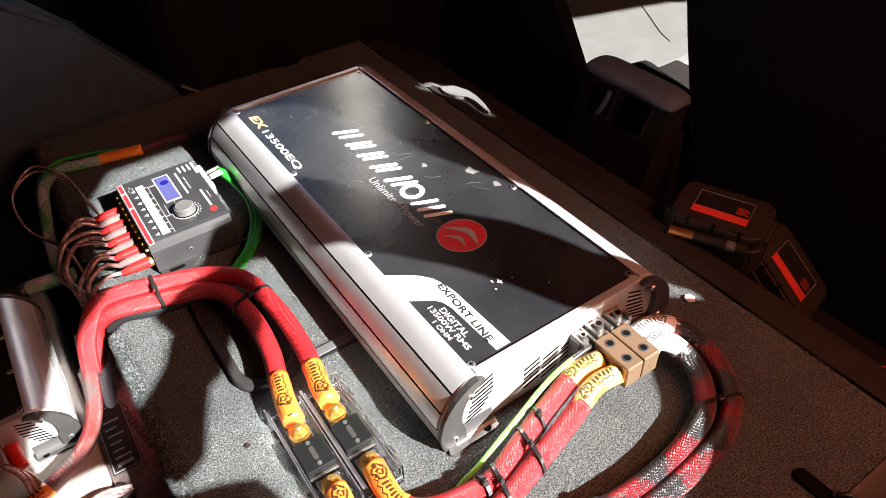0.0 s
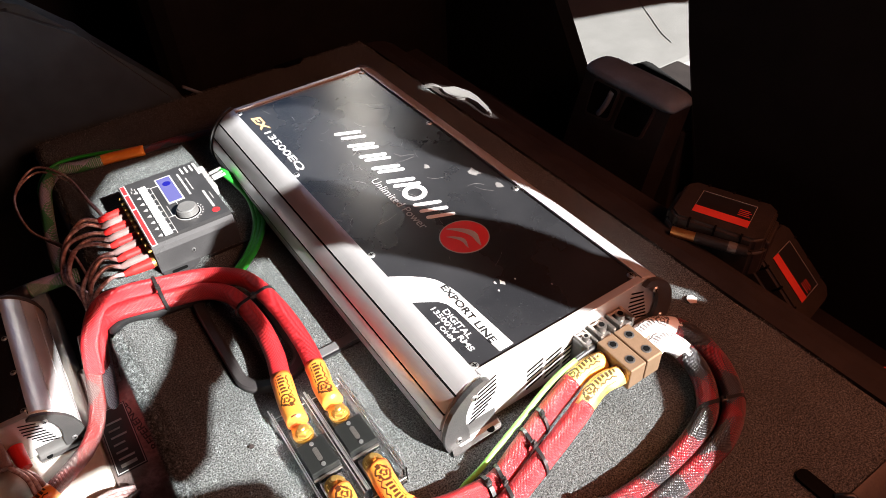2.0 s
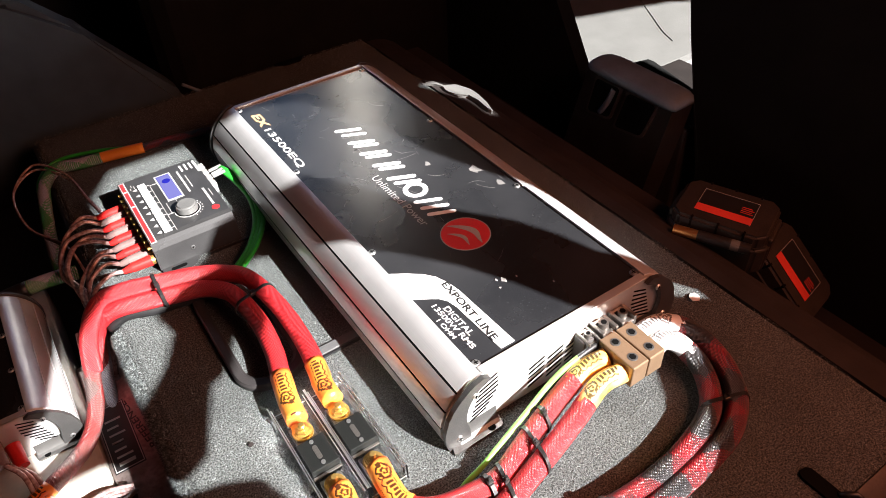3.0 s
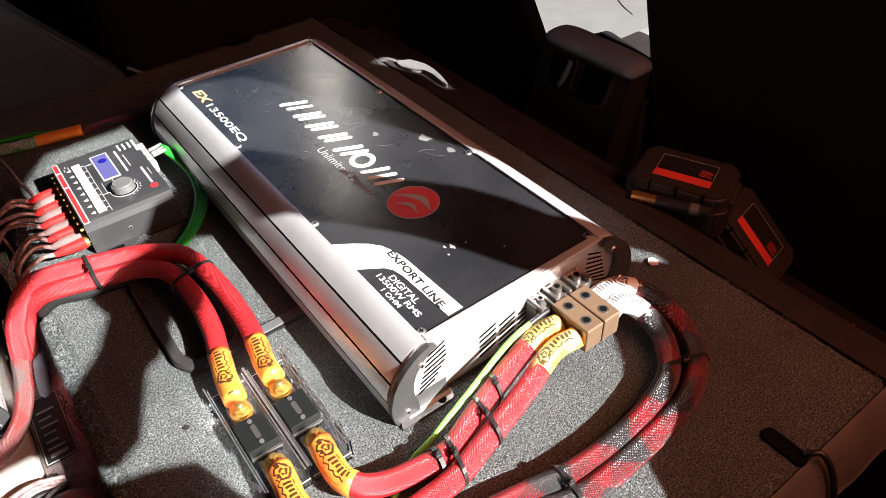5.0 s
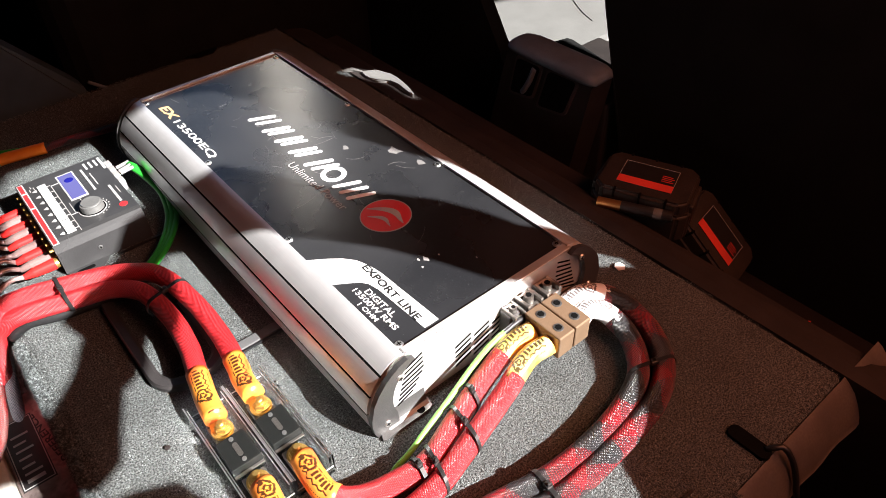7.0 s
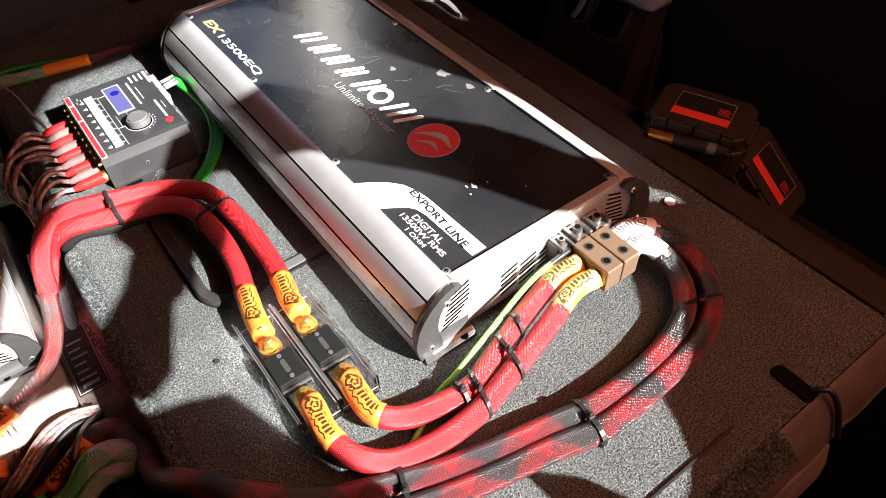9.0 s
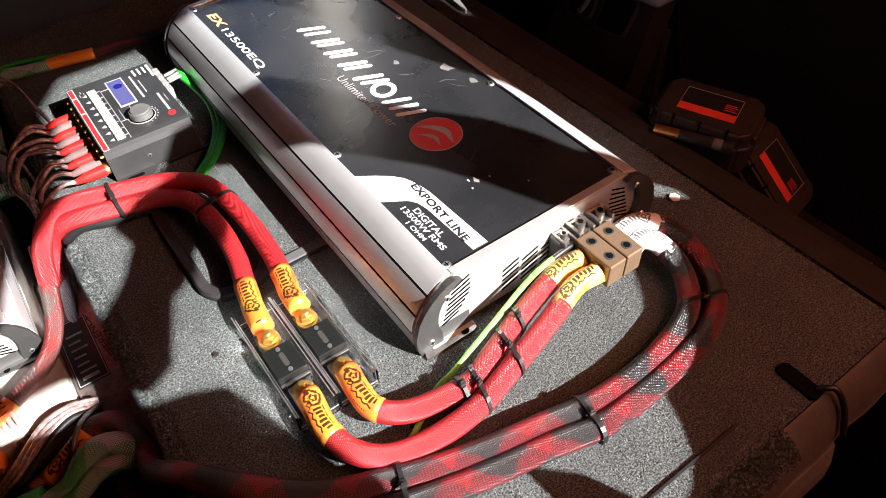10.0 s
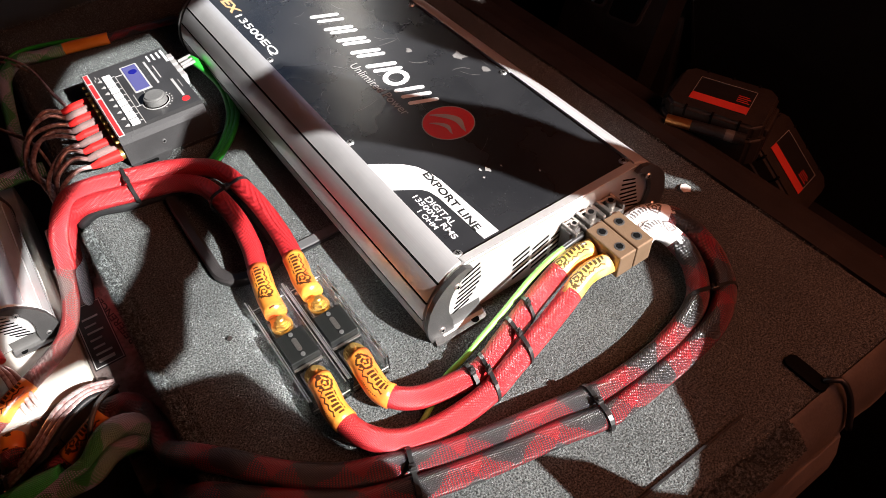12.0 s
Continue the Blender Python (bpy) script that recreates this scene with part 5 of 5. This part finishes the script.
cable("speaker_cable", [(-0.310, 0.168, -0.055), (-0.312, 0.150, -0.050), (-0.318, 0.120, -0.055), (-0.320, 0.105, -0.060)], 0.0085, RBBRAID, "short black and red cable with orange sleeve", [(0.1, 0.8, ORANGE, "orange printed heat-shrink")])
blk = thing("distribution_block", (-0.315, 0.098, -0.085), "smoked clear plastic distribution block", "terminal block")
bm = box(-0.338, -0.292, 0.078, 0.112, -0.0848, -0.046, 0.003)
part("cover", bm, SMOKED, blk, "smoked clear cover")
part("bus_bar", box(-0.330, -0.300, 0.085, 0.105, -0.080, -0.062, 0.002), NICKEL, blk)
for y in (0.081, 0.095, 0.109):
    part("fin", box(-0.2925, -0.286, y - 0.001, y + 0.001, -0.075, -0.044, 0.0005), SMOKED, blk)

# ---- in front of the board: packs, pen, paper ----
def tool_pack(m, label, seed):
    p = thing_at("tool_battery", m, label, "battery pack", "tool batteries")
    def corners(w, d, c):
        return [(w - c, d), (-w + c, d), (-w, d - c), (-w, -d + c), (-w + c, -d), (w - c, -d), (w, -d + c), (w, d - c)]

    bm = prism(corners(0.0465, 0.0335, 0.009), "z", 0.020, 0.044)
    add_prism(bm, corners(0.0495, 0.036, 0.010), "z", 0.0, 0.031)
    bmesh.ops.bevel(bm, geom=bm.edges[:], offset=0.0028, segments=3, affect="EDGES")
    part("case", bm, PACK, p, "scuffed black plastic case")
    for s in (-1, 1):
        for k in range(3):
            part("notch", box(-0.0255 + k * 0.025, -0.0235 + k * 0.025, s * 0.0315 - 0.0025, s * 0.0315 + 0.0025, 0.034, 0.0443), RECESS_SHADE, p, "moulded notch, its shade painted black")
        part("corner_bumper", box(s * 0.0475 - 0.003, s * 0.0475 + 0.003, -0.019, 0.019, 0.010, 0.036, 0.002), PACK, p)
    la = part("label", box(-0.027, 0.027, -0.019, 0.019, 0.0435, 0.0446), PACKBLACK, p, "black label")
    part("stripe", box(-0.027, 0.027, -0.0188, -0.0078, 0.0440, 0.0450), PACKRED, la, "orange-red stripe")
    for x0, x1, y0, y1 in ((-0.027, 0.027, 0.0186, 0.0190), (-0.027, -0.0266, -0.019, 0.019), (0.0266, 0.027, -0.019, 0.019)):
        part("label_edge", box(x0, x1, y0, y1, 0.0440, 0.0449), GREYPRINT, la, "thin pale label border")
    for k in range(4):
        part("print_bar", box(0.013, 0.025 - 0.002 * (k % 2), -0.003 + k * 0.0030, -0.0021 + k * 0.0030, 0.0440, 0.0449), PACKRED, la, "unreadable red print")
    return p


tool_pack(Matrix.Translation((0.3405, 0.0440, -0.0342)) @ pose(0, 0, 0, 0, 0, -68), "scuffed black tool battery with an orange-red stripe", 1)
tool_pack(pose(0.3834, 0.0064, -0.0862, -1.6, 41.1, -80.4), "scuffed black tool battery leaning on the sloping seat cushion", 2)
pen = thing("marker_pen", (0.312, 0.032, -0.02), "bronze and black marker pen beside a tool battery", "pen")
pd = Vector((0.0325, -0.063, 0.0)).normalized()
pa = Vector((0.2848, 0.0605, -0.0010))
part("cap", rod(pa, pa + pd * 0.023, 0.0050, seg=18), COPPERFOIL, pen, "bronze cap", smooth=False)
part("barrel", rod(pa + pd * 0.023, pa + pd * 0.072, 0.0054, seg=18), PACKBLACK, pen)
part("band", rod(pa + pd * 0.054, pa + pd * 0.062, 0.0055, seg=18), KNOB, pen, "pale print band")
pap = [(0.2195, -0.0185), (0.2245, -0.0215), (0.2290, -0.0180), (0.2285, -0.0125), (0.2245, -0.0110), (0.2205, -0.0135)]
part("paper_scrap", prism(pap, "z", 0.0020, 0.0026), PAPER, None, "torn scrap of pale paper on carpet", category="paper")

# ---- rear end of the console, seats and belt ----
con = thing("console", (0.50, 0.27, -0.30), "dark console end with two air vents and a blue-grey lid", "console")


def rounded(corners, r=0.006, n=4):
    """A closed outline whose corners are rounded off."""
    out = []
    for i, c in enumerate(corners):
        p, a, b = Vector(c), Vector(corners[i - 1]), Vector(corners[(i + 1) % len(corners)])
        q, w = p + (a - p).normalized() * r, p + (b - p).normalized() * r
        for k in range(n + 1):
            t = k / n
            out.append(tuple(q * (1 - t) ** 2 + p * 2 * t * (1 - t) + w * t * t))
    return out


bm = prism(rounded([(0.338, 0.022), (0.196, 0.022), (0.250, -0.30), (0.42, -0.30)], 0.012), "x", 0.434, 0.472)
bmesh.ops.bevel(bm, geom=[e for e in bm.edges if all(v.co.x < 0.44 for v in e.verts)], offset=0.006, segments=3, affect="EDGES")
add_box(bm, 0.472, 0.62, 0.20, 0.34, -0.30, -0.030, 0.004)
part("body", bm, CONSOLE, con, smooth=False)
for q in ([(0.3215, 0.0115), (0.2745, 0.0125), (0.2890, -0.0410), (0.3335, -0.0475)], [(0.2665, 0.0135), (0.2150, 0.0145), (0.2330, -0.0420), (0.2835, -0.0490)]):
    c = Vector((sum(p[0] for p in q) / 4, sum(p[1] for p in q) / 4))
    v = part("vent", prism(rounded(q, 0.007), "x", 0.4305, 0.4345), VENTTRIM, con, "brown-black vent frame, lightened for the light it catches")
    inner = [tuple(c + (Vector(p) - c) * 0.86) for p in q]
    part("vent_opening", prism(rounded(inner, 0.006), "x", 0.4298, 0.4320), RECESS_SHADE, v)
    if q[0][0] > 0.3:
        wheel = tube(curve_points([(0.4300, 0.2880, 0.004), (0.4285, 0.2930, -0.012), (0.4285, 0.3000, -0.026), (0.4300, 0.3070, -0.036)], 0.004), 0.0038, 10)
        part("vent_wheel", wheel, GREYTRIM, v, "ribbed grey vent wheel", smooth=True)
bm = bmesh.new()
sec = [(0.4275, 0.014), (0.4248, 0.0195), (0.4275, 0.0255), (0.435, 0.0295), (0.448, 0.0315), (0.460, 0.0305), (0.468, 0.0270), (0.470, 0.016)]
rings = []
for y, k in ((0.3395, 0.35), (0.337, 0.62), (0.330, 0.85), (0.318, 0.97), (0.300, 1.0), (0.25, 1.0), (0.22, 1.0), (0.205, 0.95), (0.196, 0.75), (0.192, 0.45)):
    rings.append([bm.verts.new((0.449 + (x - 0.449) * (0.5 + 0.5 * k), y, 0.016 + (z - 0.016) * k)) for x, z in sec])
for r0, r1 in zip(rings, rings[1:]):
    for i in range(len(sec)):
        bm.faces.new((r0[i], r0[(i + 1) % len(sec)], r1[(i + 1) % len(sec)], r1[i])).smooth = True
bm.faces.new(rings[0])
bm.faces.new(rings[-1])
part("armrest_lid", bm, GREYTRIM, con, "blue-grey padded lid", smooth=True)
bm = bmesh.new()
add_prism(bm, [(0.1735, -0.070), (0.1995, 0.018), (0.231, 0.128), (0.245, 0.24), (0.23, 0.262), (-0.06, 0.262), (-0.20, 0.17), (-0.36, 0.12), (-0.36, -0.5), (0.12, -0.5), (0.15, -0.14)], "x", 0.47, 0.56)
bmesh.ops.bevel(bm, geom=bm.edges[:], offset=0.012, segments=2, affect="EDGES")
fs = thing("front_seat", (0.51, 0.0, -0.5), "black cloth front seat back", "seat")
part("seat_back", bm, SEATCLOTH, fs)
part("edge_piping", tube(curve_points([(0.472, 0.1715, -0.060), (0.472, 0.1975, 0.018), (0.472, 0.2290, 0.128), (0.472, 0.243, 0.236)], 0.01), 0.0022, 8), TRIM, fs, "black edge piping", smooth=True)
bm = bmesh.new()
add_box(bm, 0.50, 1.20, 0.335, 0.95, -0.45, -0.05, 0.03, 4)
ps = thing("pale_seat", (0.8, 0.6, -0.45), "sunlit pale grey leather front seat with stitched seam", "seat")
part("seat_cover", bm, LEATHER, ps, smooth=False)
st = curve_points([(0.80, 0.60, -0.0495), (0.765, 0.545, -0.0495), (0.735, 0.495, -0.0495), (0.705, 0.445, -0.0495), (0.69, 0.41, -0.0495)], 0.006)
part("stitched_seam", tube(st, 0.0007, 6), SEAMGREY, ps, "thin grey stitched seam", smooth=True)
bm = box(0.485, 0.56, 0.228, 0.345, -0.06, -0.004, 0.016, 4)
for v in bm.verts:
    v.co.z += 0.010 * noise.noise(v.co * 28) - 0.25 * max(0.0, 0.30 - v.co.y) * (v.co.z > -0.05)
part("bag", bm, SEATCLOTH, None, "black soft pouch beside the console", category="bag")
belt = thing("belt_guide", (0.275, 0.40, -0.004), "sunlit pale plastic belt guide by the cushion", "belt guide")
blade = rounded([(0.266, 0.438), (0.284, 0.428), (0.2905, 0.405), (0.2905, 0.388), (0.2865, 0.365), (0.281, 0.344), (0.278, 0.350), (0.2815, 0.376), (0.2805, 0.395), (0.268, 0.402), (0.2635, 0.420)], 0.003, 2)
bm = prism(blade, "z", -0.0045, 0.0022)
bmesh.ops.bevel(bm, geom=[e for e in bm.edges if all(v.co.z > 0.002 for v in e.verts)], offset=0.001, segments=2, affect="EDGES")
part("guide", bm, LEATHER, belt, smooth=False)
bm = prism([(0.2500, 0.4560), (0.2590, 0.4565), (0.2650, 0.4530), (0.2690, 0.4370), (0.2660, 0.4380), (0.2610, 0.4470)], "z", -0.0010, 0.0020)
part("guide_tab", bm, LEATHER, belt)
ls = thing("left_seat", (0.15, 0.8, -0.5), "dark cloth seat beyond the folded board", "seat")
bm = box(-0.02, 0.48, 0.70, 0.86, -0.5, 0.20, 0.05, 4)
part("seat_back", bm, SEATCLOTH, ls)
bm = prism([(0.40, -0.03), (0.46, 0.06), (0.52, 0.16), (0.56, 0.30), (0.95, 0.30), (0.95, -0.5), (0.36, -0.5), (0.385, -0.08)], "x", 0.478, 0.50)
part("seat_wing", bm, SEATCLOTH, ls)
part("piping", tube(curve_points([(0.0, 0.698, -0.018), (0.03, 0.697, -0.040), (0.07, 0.697, -0.052), (0.125, 0.697, -0.058)], 0.008), 0.0025, 8), GREYTRIM, ls, "pale seam piping", smooth=True)
bm = bmesh.new()
add_prism(bm, [(-0.55, 0.30), (-0.16, 0.15), (-0.10, 0.09), (0.00, -0.03), (0.01, -0.10), (-0.05, -0.5), (-0.55, -0.5)], "y", 0.68, 0.74)
bmesh.ops.bevel(bm, geom=bm.edges[:], offset=0.012, segments=2, affect="EDGES")
part("side_trim", bm, SIDEBLUE, None, "blue-black side trim panel", category="trim", kind="structure")
# vinyl flap and strap at the board's near front corner
prof = [(-0.2005, -0.0015), (-0.2045, -0.0035), (-0.211, -0.010), (-0.2165, -0.019), (-0.2205, -0.028), (-0.2225, -0.035)]
bm = bmesh.new()
cols = []
for i in range(24):
    x = 0.045 + i * 0.0115
    wav = 0.0016 * math.sin(i * 1.3) + 0.0014 * math.sin(i * 0.55 + 1)
    cols.append([bm.verts.new((x, y - 0.004 * max(0, (0.115 - x) / 0.06) * k / 5 + wav * 0.5 * k / 5, z + wav * 0.4 * (k > 0))) for k, (y, z) in enumerate(prof)])
for i in range(23):
    for k in range(5):
        bm.faces.new((cols[i][k], cols[i + 1][k], cols[i + 1][k + 1], cols[i][k + 1])).smooth = True
bmesh.ops.solidify(bm, geom=bm.faces[:], thickness=0.0015)
flap = thing("vinyl_flap", (0.17, -0.212, -0.035), "brown vinyl edging along the carpeted board", "edging")
part("edging", bm, FLAP, flap, smooth=True)
bm = prism([(-0.2215, -0.034), (-0.2240, -0.037), (-0.2290, -0.056), (-0.2310, -0.075), (-0.2280, -0.075), (-0.2200, -0.037)], "x", 0.045, 0.160)
part("skirt", bm, FLAP, flap, "worn vinyl skirt below the edging")
cable("strap", [(0.156, -0.196, 0.002), (0.163, -0.203, 0.006), (0.165, -0.210, 0.000), (0.165, -0.217, -0.012), (0.162, -0.2245, -0.028)], 0.0022, BLACKPVC, "black cord loop at the latch slot", seg=8, category="cord")
part("edge_clip", prism([(0.284, -0.112), (0.300, -0.128), (0.318, -0.150), (0.300, -0.138), (0.286, -0.126)], "z", -0.030, -0.026), PACKRED, None, "red printed tag at the cushion's edge", category="tag")

part("crumb", prism(round_rect(-0.1530, -0.1492, 0.0722, 0.0752, 0.0012, 2), "z", 0.0008, 0.0020), BOLSTER, None, "small brown crumb lying on the carpet", category="crumb")
